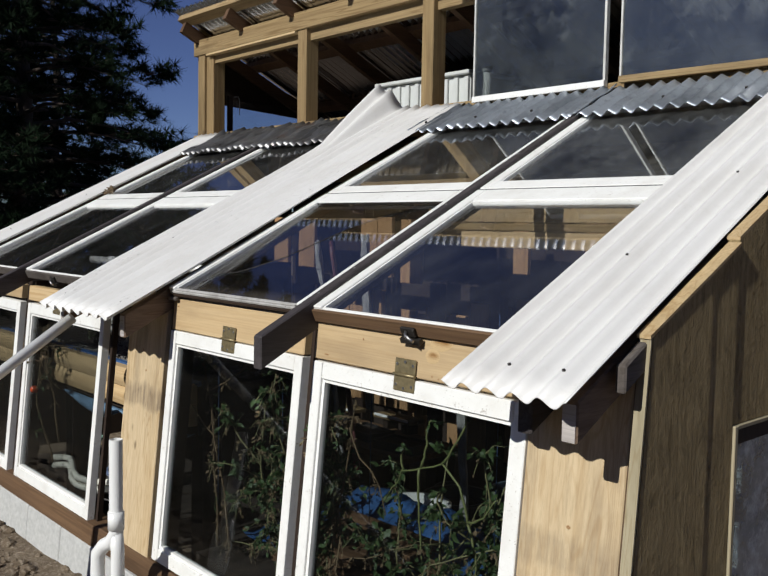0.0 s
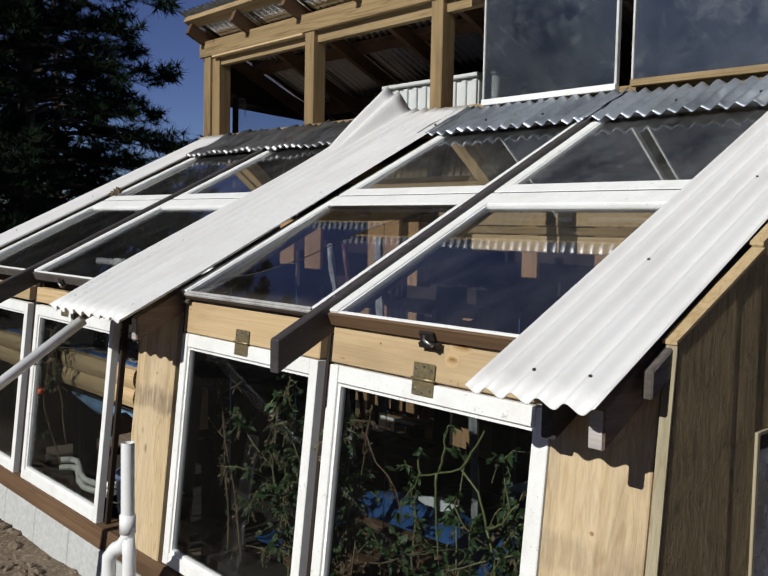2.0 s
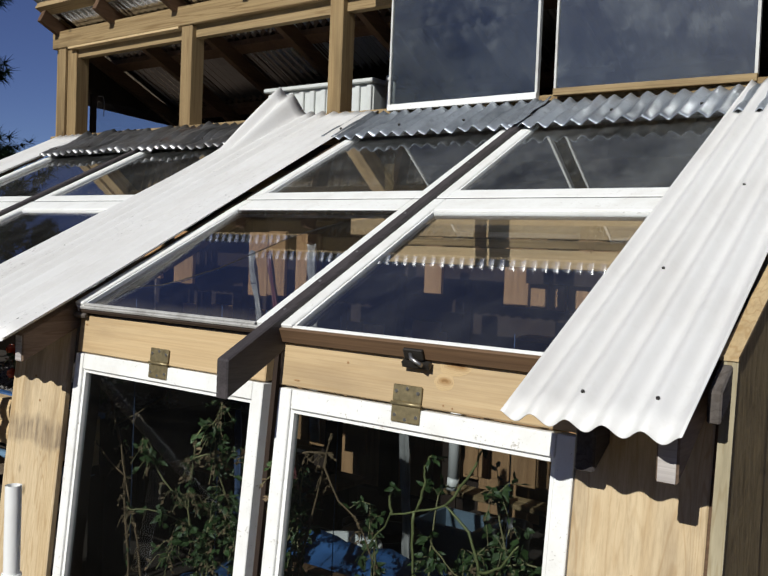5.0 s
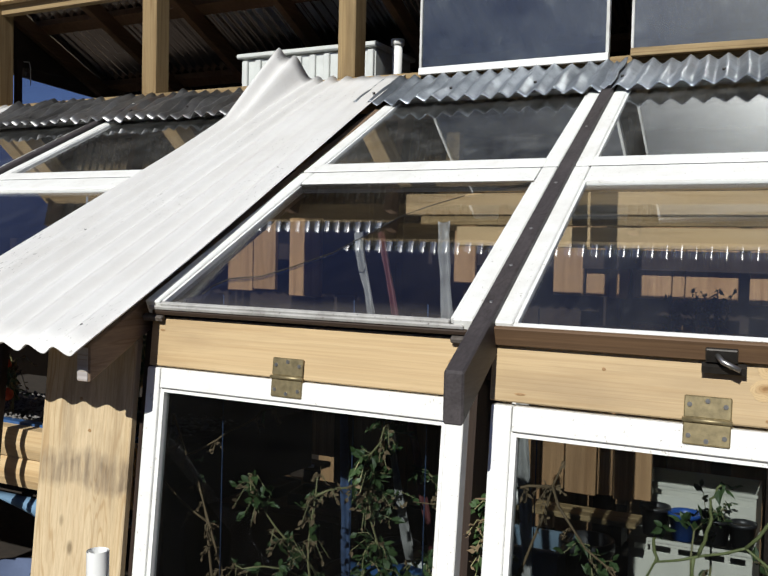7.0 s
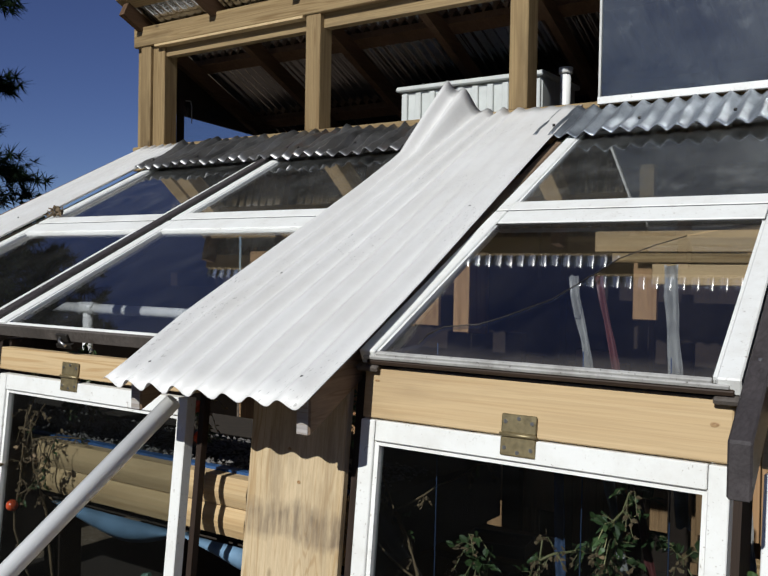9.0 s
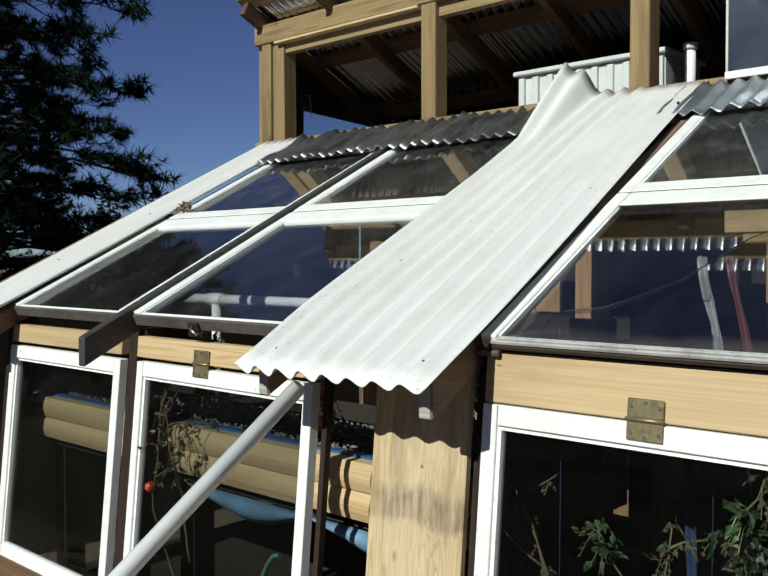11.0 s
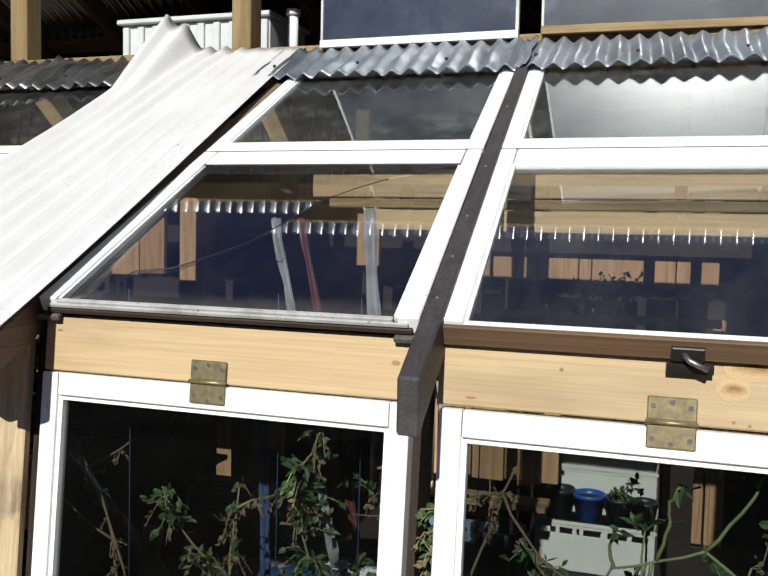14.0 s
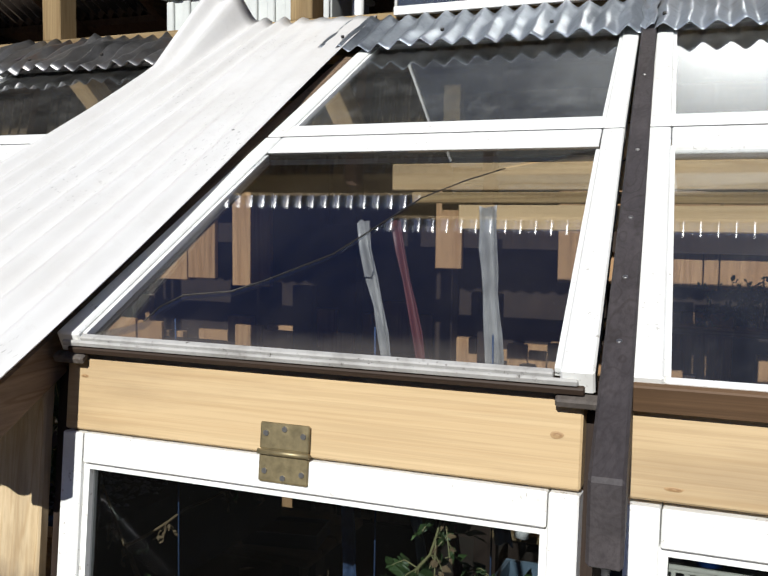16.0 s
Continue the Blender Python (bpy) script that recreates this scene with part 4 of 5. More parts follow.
beam = thing("inner_beam", "pale sunlit double timber beam under the roof glass", "beam")
part("board", boxed(-0.76, 1.05, 1.292, 1.33, 1.519, 1.551, bevel=0.003), FRAME_X, beam)
part("board", boxed(-0.82, 1.05, 1.285, 1.33, 1.555, 1.632, bevel=0.003), PINE_X, beam)
part("board", boxed(-0.70, 1.05, 1.29, 1.33, 1.638, 1.73, bevel=0.003), PINE_X, beam)
part("board", boxed(-0.62, 1.05, 1.30, 1.33, 1.445, 1.515, bevel=0.003), PINE_X, beam)
for x0 in (-0.68, 0.98):
    part("hanger", boxed(x0, x0 + 0.05, 1.332, 1.37, 1.50, 1.86), FRAME_Z, beam)




low = thing("plank_partition", "low partition of upright reddish planks behind the beds", "partition")
for x0, x1, z0 in ((-2.5, -2.34, 0.42), (-2.33, -2.2, 0.41), (-1.83, -1.70, 0.40), (-1.695, -1.545, 0.40), (-1.43, -1.29, 0.39),
                   (-0.66, -0.585, 0.40), (-0.58, -0.515, 0.40), (-0.51, -0.41, 0.41), (-0.404, -0.27, 0.40), (-0.264, -0.20, 0.41), (-0.195, -0.115, 0.40), (-0.11, -0.04, 0.41)):
    part("plank", boxed(x0, x1, 2.048, 2.070, z0, 0.98 + 0.05 * rng.random(), bevel=0.003), PLANK_Z, low)
for x0 in (-2.62, -1.53, -0.76, 0.40):
    part("post", boxed(x0, x0 + 0.085, 2.0, 2.046, -0.004, 1.20), DARK_Z, low, "dark timber post")
part("batten", boxed(-2.62, -1.0, 2.072, 2.11, 0.86, 0.94), DARK_Z, low, "dark batten behind the planks")
part("batten", boxed(-0.76, 0.0, 2.072, 2.11, 0.86, 0.94), DARK_Z, low, "dark batten behind the planks")


def wall_shelf(x0, x1, y0, y1, top, edge):
    """A shelf of two boards on brackets, with or without a pale edge strip."""
    w = thing("wall_shelf", "narrow brown plank shelf against the plank partition", "shelf", "shelves on the partition")
    half = (y0 + y1) / 2
    part("board", boxed(x0, x1, y0, half - 0.003, top - 0.024, top, bevel=0.003), FRAME_X, w)
    part("board", boxed(x0, x1, half + 0.003, y1, top - 0.024, top, bevel=0.003), FRAME_X, w)
    if edge:
        part("edge_strip", boxed(x0 + 0.02, x1 - 0.02, y0 - 0.012, y0 - 0.001, top - 0.010, top + 0.006, bevel=0.002), PVC, w, "pale plastic edge strip")
    for x in (x0 + 0.06, x1 - 0.10):
        part("bracket", boxed(x, x + 0.04, y0 + 0.03, y1, top - 0.11, top - 0.025), DARK_Z, w)


wall_shelf(-1.88, -1.545, 1.88, 1.998, 0.392, True)
wall_shelf(-2.45, -2.08, 1.88, 1.998, 0.37, True)
wall_shelf(-0.66, -0.06, 1.86, 1.998, 0.365, False)
wall_shelf(-0.30, 0.56, 1.88, 1.998, 1.13, False)
hp = thing("upright_pipe", "white plastic pipe strapped upright to the plank partition", "pipe")
part("run", tube(bmesh.new(), [(-0.50, 1.70, 1.0), (-0.50, 1.70, 0.47)], 0.028, 14), PVC, hp)
part("strap", boxed(-0.535, -0.465, 1.73, 2.047, 0.905, 0.93), STEEL, hp, "steel strap to the partition")
part("cut_end", tube(bmesh.new(), [(-0.50, 1.70, 0.475), (-0.508, 1.695, 0.42)], [0.0285, 0.024], 14), PVC, hp)


def square_tub(x0, x1, y0, y1, h):
    t = thing("square_tub", "slate blue rectangular plastic tub on the earth floor", "tub")
    b = 0.006
    for a0, a1, c0, c1 in ((x0, x1, y0, y0 + b), (x0, x1, y1 - b, y1), (x0, x0 + b, y0 + b, y1 - b), (x1 - b, x1, y0 + b, y1 - b)):
        part("side", boxed(a0, a1, c0, c1, -0.004, h), SLATE, t)
    part("base", boxed(x0 + b, x1 - b, y0 + b, y1 - b, -0.004, 0.004), SLATE, t)
    for a0, a1, c0, c1 in ((x0 - 0.012, x1 + 0.012, y0 - 0.012, y0 - 0.0005), (x0 - 0.012, x1 + 0.012, y1 + 0.0005, y1 + 0.012), (x0 - 0.012, x0 - 0.0005, y0, y1), (x1 + 0.0005, x1 + 0.012, y0, y1)):
        part("rim", boxed(a0, a1, c0, c1, h - 0.022, h, bevel=0.003), SLATE, t)


square_tub(-0.56, -0.27, 1.50, 1.74, 0.32)


# ---- bench with crates and pots ----
def bench(x0, x1, y0, y1, top, label):
    b = thing("bench", label, "bench")
    n = 4
    for i in range(n):
        a = y0 + (y1 - y0) * i / n
        part("board", boxed(x0, x1, a, a + (y1 - y0) / n - 0.008, top - 0.03, top, bevel=0.003), BROWN_X, b)
    for xx in (x0 + 0.05, x1 - 0.12):
        for yy in (y0 + 0.03, y1 - 0.10):
            part("leg", boxed(xx, xx + 0.07, yy, yy + 0.07, -0.02, top - 0.03), DARK_Z, b)


bench(-2.6, -1.2, 1.50, 1.98, 0.30, "low brown plank bench along the back wall")


def crate(x0, y0, z0, w, d, h):
    """A box with a row of slots under its rim."""
    c = thing("storage_crate", "cream plastic storage crate with a row of slots", "crate", "stacked crates")
    t = 0.006
    zs, ze = z0 + h - 0.055, z0 + h - 0.030
    part("panel", boxed(x0, x0 + w, y0, y0 + t, z0, zs, bevel=0.002), CREAM, c)
    part("panel", boxed(x0, x0 + w, y0, y0 + t, ze, z0 + h, bevel=0.002), CREAM, c)
    n = 5
    gap = w / n
    part("rib", boxed(x0, x0 + gap * 0.26, y0, y0 + t, zs, ze), CREAM, c)
    for i in range(1, n):
        part("rib", boxed(x0 + gap * i - gap * 0.08, x0 + gap * i + gap * 0.08, y0, y0 + t, zs, ze), CREAM, c)
    part("rib", boxed(x0 + w - gap * 0.26, x0 + w, y0, y0 + t, zs, ze), CREAM, c)
    part("side", boxed(x0, x0 + t, y0 + t, y0 + d, z0, z0 + h), CREAM, c)
    part("side", boxed(x0 + w - t, x0 + w, y0 + t, y0 + d, z0, z0 + h), CREAM, c)
    part("back", boxed(x0 + t, x0 + w - t, y0 + d - t, y0 + d, z0, z0 + h), CREAM, c)
    # The shade inside the crate is put into a black base.
    part("base", boxed(x0 + t, x0 + w - t, y0 + t, y0 + d - t, z0, z0 + t), BLACK, c, "crate base coloured black for the shade inside")
    part("rim", boxed(x0 - 0.006, x0 + w + 0.006, y0 - 0.006, y0 - 0.0005, z0 + h - 0.014, z0 + h), CREAM, c)


crate(-0.155, 2.20, 0.0, 0.50, 0.34, 0.215)
crate(-0.135, 2.34, 0.216, 0.475, 0.28, 0.21)


def pot(x, y, z, r, h, mat, label):
    p = thing("plant_pot", label, "pot", "pots on the crates")
    n = 18
    bm = bmesh.new()
    rings = []
    for rr, zz in ((r * 0.78, z), (r * 0.97, z + h * 0.86), (r * 1.07, z + h * 0.86), (r * 1.07, z + h), (r * 0.95, z + h), (r * 0.9, z + h * 0.8)):
        rings.append([bm.verts.new((x + rr * math.cos(2 * math.pi * k / n), y + rr * math.sin(2 * math.pi * k / n), zz)) for k in range(n)])
    for a, b in zip(rings, rings[1:]):
        for k in range(n):
            bm.faces.new((a[k], a[(k + 1) % n], b[(k + 1) % n], b[k])).smooth = True
    bm.faces.new(rings[0][::-1])
    part("pot_wall", bm, mat, p)
    bm = bmesh.new()
    bm.faces.new([bm.verts.new((x + r * 0.93 * math.cos(2 * math.pi * k / n), y + r * 0.93 * math.sin(2 * math.pi * k / n), z + h * 0.82)) for k in range(n)])
    part("soil", bm, SOIL, p, "dark potting soil")


pot(-0.06, 2.265, 0.216, 0.062, 0.125, BLACK, "small black plastic plant pot on a crate")
pot(0.065, 2.262, 0.216, 0.066, 0.115, BLUE, "small blue plastic pot on a crate")
pot(0.19, 2.265, 0.216, 0.058, 0.11, BLACK, "small black plastic plant pot on a crate")
pot(0.295, 2.27, 0.216, 0.055, 0.105, BLACK, "small black plastic plant pot on a crate")
pot(-0.21, 1.70, -0.004, 0.10, 0.33, BLACK, "tall black plastic plant pot beside the tub")
pot(-0.60, 1.30, -0.004, 0.16, 0.30, BLACK, "large black plastic plant pot on the floor")


# ---- plants ----
def leaf(bm, p, d, n, size):
    """One folded leaf of six triangles."""
    d, n = d.normalized(), n.normalized()
    s = d.cross(n).normalized()
    pts = [p, p + d * size * 0.35 + s * size * 0.29, p + d * size * 0.72 + s * size * 0.17, p + d * size - n * size * 0.15,
           p + d * size * 0.72 - s * size * 0.17, p + d * size * 0.35 - s * size * 0.29, p + d * size * 0.5 - n * size * 0.08]
    v = [bm.verts.new(q) for q in pts]
    for i in range(6):
        bm.faces.new((v[6], v[i], v[(i + 1) % 6]))


def rand_vec(r):
    return Vector((r.uniform(-1, 1), r.uniform(-1, 1), r.uniform(-1, 1)))


def vine(x, y, z, height, seed, leaves=60, dry=0.4, lean=(0, 0), size=0.042, branches=3, fruit=0, label="tangled tomato vine with green and withered leaves", top_bare=0.0):
    r = random.Random(seed)
    v = thing("tomato_plant", label, "plant", "tomato plants")
    stems, green, brown, nodes = bmesh.new(), bmesh.new(), bmesh.new(), []

    def grow(p, d, n, step, rad, wild):
        pts = [p.copy()]
        for _ in range(n):
            d = (d + rand_vec(r) * wild).normalized()
            p = p + d * step
            p.z = max(p.z, 0.03)
            p.y = max(p.y, LEAN * (p.z - 1.2) + 0.05)
            if p.z > 1.24 + 0.48 * p.y - 0.06:
                p.z = 1.24 + 0.48 * p.y - 0.06
            pts.append(p.copy())
        tube(stems, pts, [rad * (1 - 0.6 * i / n) for i in range(n + 1)], 5)
        return pts

    n = 12
    main = grow(Vector((x, y, z)), Vector((lean[0], lean[1], 1)), n, height / n, 0.0055, 0.16)
    nodes += main[2:]
    for _ in range(branches):
        b = r.choice(main[2:-1])
        nodes += grow(b, rand_vec(r) + Vector((0, -0.2, 0.2)), 7, height * 0.06, 0.0035, 0.35)
    for _ in range(leaves):
        p = r.choice(nodes)
        if r.random() < top_bare and p.z > z + height * 0.5:
            continue
        faded = r.random() < dry
        d = (rand_vec(r) + Vector((0, -0.2, -1.1 if faded else -0.25))).normalized()
        ln = size * r.uniform(0.8, 1.7)
        q = p + d * ln
        bent = p + d * ln * 0.5 + Vector((0, 0, 0.25 * ln))
        tube(stems, [p, bent, q], 0.0011, 4, False)
        for g in range(7):
            at = p.lerp(bent, 0.6) if g > 2 else bent.lerp(q, (0.3, 0.7, 1.0)[g])
            leaf(brown if faded else green, at, d * 0.6 + rand_vec(r) * 0.9, rand_vec(r) + Vector((0, -0.4, 0.8)), size * r.uniform(0.35, 0.85) * (0.6 if faded else 1))
    part("stem", stems, DRY if dry > 0.7 else STEM, v)
    if len(green.faces):
        part("leaves", green, LEAF, v, "green leaves")
    if len(brown.faces):
        part("withered_leaves", brown, DRY, v, "withered brown leaves")
    for _ in range(fruit):
        p = r.choice(nodes) + Vector((0, -0.02, -0.03))
        bm = bmesh.new()
        bmesh.ops.create_icosphere(bm, subdivisions=2, radius=r.uniform(0.014, 0.024), matrix=Matrix.Translation(p))
        for f in bm.faces:
            f.smooth = True
        part("tomato", bm, TOMATO, v, "ripe orange-red tomato")
    return v


# behind the windows of the near bay
vine(-0.010, 0.10, 0.24, 0.80, 41, 60, 0.97, size=0.03, branches=4, label="dry withered vine in the gap between the windows")
vine(-0.755, 0.12, 0.28, 0.74, 11, 40, 0.95, size=0.03, branches=2, top_bare=0.2, label="bare dry tomato stem tied to a string")
vine(-0.70, 0.14, 0.25, 0.70, 12, 36, 0.95, size=0.028, branches=1, label="bare dry tomato stem tied to a string")
vine(-0.47, 0.20, 0.22, 0.66, 13, 130, 0.45, (0.08, 0), branches=5)
vine(-0.30, 0.17, 0.22, 0.72, 14, 190, 0.35, (0.0, 0), branches=5)
vine(-0.14, 0.16, 0.22, 0.70, 15, 180, 0.4, (0.0, 0), branches=5)
vine(0.16, 0.24, 0.22, 0.55, 16, 60, 0.3, (0.1, 0), branches=4)
vine(0.44, 0.14, 0.25, 0.62, 17, 34, 0.35, (-0.1, 0), branches=4, size=0.05)
vine(0.60, 0.16, 0.22, 0.60, 18, 120, 0.15, (0.05, 0), branches=6)
vine(0.76, 0.20, 0.22, 0.74, 19, 130, 0.2, (0.0, 0), branches=6)
vine(0.30, 0.60, 0.22, 0.60, 20, 60, 0.1, branches=5)
vine(-0.62, 0.55, 0.05, 0.55, 21, 60, 0.2, branches=5)
vine(0.19, 2.265, 0.305, 0.10, 22, 16, 0.0, branches=2, size=0.03, label="small green seedling in a pot")


def stalk():
    """A thick bare forked stalk close behind the glass, with a few leaves at its tips."""
    r = random.Random(77)
    p = thing("tomato_plant", "bare forked green tomato stalk close behind the glass", "plant", "tomato plants")
    bm, green = bmesh.new(), bmesh.new()
    runs = (((0.60, 0.74), (0.57, 0.832), (0.502, 0.882), (0.342, 0.825), (0.253, 0.704)), ((0.502, 0.882), (0.577, 0.988), (0.598, 1.047)),
            ((0.42, 0.853), (0.437, 0.92), (0.437, 0.965), (0.455, 0.995)), ((0.41, 0.848), (0.407, 0.744), (0.419, 0.656), (0.43, 0.58)),
            ((0.342, 0.825), (0.334, 0.87), (0.345, 0.90)), ((0.60, 0.74), (0.63, 0.66), (0.64, 0.50), (0.64, 0.24)), ((0.60, 0.745), (0.655, 0.77), (0.70, 0.83)))
    for run in runs:
        pts = []
        for (x0, z0), (x1, z1) in zip(run, run[1:]):
            for k in (0.0, 0.25, 0.5, 0.75):
                wob = 0.006 * noise.noise((x0 * 40 + k * 3, z0 * 30, 1.0))
                pts.append((x0 + (x1 - x0) * k + wob, 0.075 + 0.5 * wob, z0 + (z1 - z0) * k - wob))
        pts.append((run[-1][0], 0.075, run[-1][1]))
        n = len(pts) - 1
        tube(bm, pts, [0.0040 - 0.0019 * i / n for i in range(n + 1)], 6)
        for _ in range(5):
            leaf(green, Vector(pts[-1]) + rand_vec(r) * 0.012, rand_vec(r) + Vector((0, 0, -0.5)), rand_vec(r) + Vector((0, -0.5, 0.5)), r.uniform(0.02, 0.04))
    part("stem", bm, STALK, p, "smooth pale green stalk")
    part("leaves", green, LEAF, p, "green leaves")


stalk()


for x0, y0, h, seed, n in ((0.03, 1.94, 0.09, 51, 16), (0.12, 1.93, 0.13, 52, 22), (0.20, 1.94, 0.17, 53, 26)):
    vine(x0, y0, 1.13, h, seed, n, 0.1, branches=2, size=0.035, label="small dark leafy seedling on the upper shelf")


def raised_bed():
    b = thing("raised_bed", "timber raised bed lined with blue tarpaulin", "planter")
    part("soil", boxed(-0.85, 0.98, 0.08, 0.82, 0.0, 0.24), SOIL, b, "dark damp soil")
    part("board", boxed(-0.86, 1.0, 0.83, 0.87, 0.0, 0.30, bevel=0.003), BROWN_X, b)
    part("board", boxed(-0.86, 1.0, 0.045, 0.075, 0.0, 0.20, bevel=0.003), BROWN_X, b)
    # crumpled liner over the back board and across the soil
    bm = bmesh.new()
    rows = []
    for j in range(15):
        row = []
        for i in range(41):
            x = -0.80 + 1.74 * i / 40
            k = j / 14
            y = 0.88 - 0.62 * k
            z = 0.36 - 0.10 * min(1, k * 3) + 0.035 * noise.noise((x * 6, y * 7, 3)) + 0.018 * noise.noise((x * 17, y * 15, 7)) + 0.03
            row.append(bm.verts.new((x + 0.02 * noise.noise((x * 8, y * 8, 9)), y, z)))
        rows.append(row)
    for a, c in zip(rows, rows[1:]):
        for i in range(40):
            bm.faces.new((a[i], a[i + 1], c[i + 1], c[i])).smooth = True
    solid(part("liner", bm, TARP, b, "crumpled blue tarpaulin liner"), 0.002)


raised_bed()
r = random.Random(8)
for i in range(9):
    a = r.uniform(-0.10, 0.10)
    m = pose(-0.25 + r.uniform(-0.08, 0.08), 0.40 + 0.05 * i - 0.2, 0.315 + 0.022 * (i % 3), 0, 0, 8 + 57 * a)
    bm = boxed(-0.26, 0.26, -0.028, 0.028, 0.0, 0.02, bevel=0.002)
    ob = thing("loose_board", "weathered board off-cut lying on the tarpaulin", "board", "loose boards on the bed", bm=bm, material=BROWN_X)
    ob.matrix_world = m


def tray(x, y, z, turn, label):
    t = thing("seed_tray", label, "tray", "trays on the bench")
    part("base", boxed(-0.14, 0.14, -0.09, 0.09, 0.0, 0.006), BLACK, t)
    for a0, a1, c0, c1 in ((-0.14, 0.14, -0.09, -0.085), (-0.14, 0.14, 0.085, 0.09), (-0.14, -0.135, -0.085, 0.085), (0.135, 0.14, -0.085, 0.085)):
        part("rim", boxed(a0, a1, c0, c1, 0.006, 0.05), BLACK, t)
    part("soil", boxed(-0.134, 0.134, -0.084, 0.084, 0.006, 0.035), SOIL, t)
    t.matrix_world = pose(x, y, z, 0, 0, turn)


tray(-2.1, 1.68, 0.30, 4, "black seed tray on the plank bench")
tray(-1.72, 1.70, 0.30, -6, "black seed tray on the plank bench")
tray(-1.37, 1.66, 0.30, 10, "black seed tray on the plank bench")
pot(-1.02, 1.70, -0.004, 0.09, 0.17, BLACK, "black plastic plant pot beside the bench")
pot(-0.88, 1.12, -0.004, 0.14, 0.26, BLACK, "large black plastic plant pot on the floor")


# hanging strips tied under the roof
def hanging(name, label, a, b, width, mat, cat, wild=0.012, seed=1):
    bm = bmesh.new()
    n = 16
    a, b = Vector(a), Vector(b)
    rows = []
    for i in range(n + 1):
        p = a.lerp(b, i / n)
        row = []
        for j in range(5):
            off = (j / 4 - 0.5) * width
            row.append(bm.verts.new(p + Vector((off, 0.35 * width * math.cos(off / width * 6) + wild * noise.noise((seed, i * 0.7, j)), 0)) + wild * noise.noise_vector((i * 0.5 + seed, j, 2))))
        rows.append(row)
    for q, w in zip(rows, rows[1:]):
        for j in range(4):
            bm.faces.new((q[j], q[j + 1], w[j + 1], w[j])).smooth = True
    return solid(thing(name, label, cat, bm=bm, material=mat), 0.0015)


hanging("plastic_strip", "crumpled white plastic strip hanging under the roof", (-0.53, 0.42, 1.47), (-0.35, 0.42, 0.60), 0.026, WRAP, "strip")
hanging("red_strip", "faded red plastic strip hanging under the roof", (-0.47, 0.44, 1.47), (-0.29, 0.44, 0.60), 0.022, RED, "strip", 0.006, 3)
hanging("plastic_sleeve", "white plastic sleeve hanging under the roof", (-0.295, 0.46, 1.50), (-0.25, 0.46, 0.86), 0.034, WRAP, "sleeve", 0.006, 5)
hanging("blue_ribbon", "blue speckled ribbon hanging among the vines", (-0.55, 0.40, 1.02), (-0.53, 0.40, 0.45), 0.028, NAVY, "ribbon", 0.004, 6)
hanging("wrapped_pole", "pole wrapped in crumpled white plastic", (-0.22, 0.90, 1.06), (-0.17, 0.90, 0.28), 0.040, WRAP, "pole", 0.010, 9)
for x0, y0 in ((-0.752, 0.12), (-0.40, 0.17), (-0.20, 0.16), (0.05, 0.2), (0.62, 0.16)):
    s = thing("string", "thin blue training string hanging from a rafter", "string", "training strings", bm=tube(bmesh.new(), [(x0, y0, 1.30), (x0 + 0.004, y0, 1.0), (x0, y0, 0.45)], 0.0015, 5), material=NAVY)


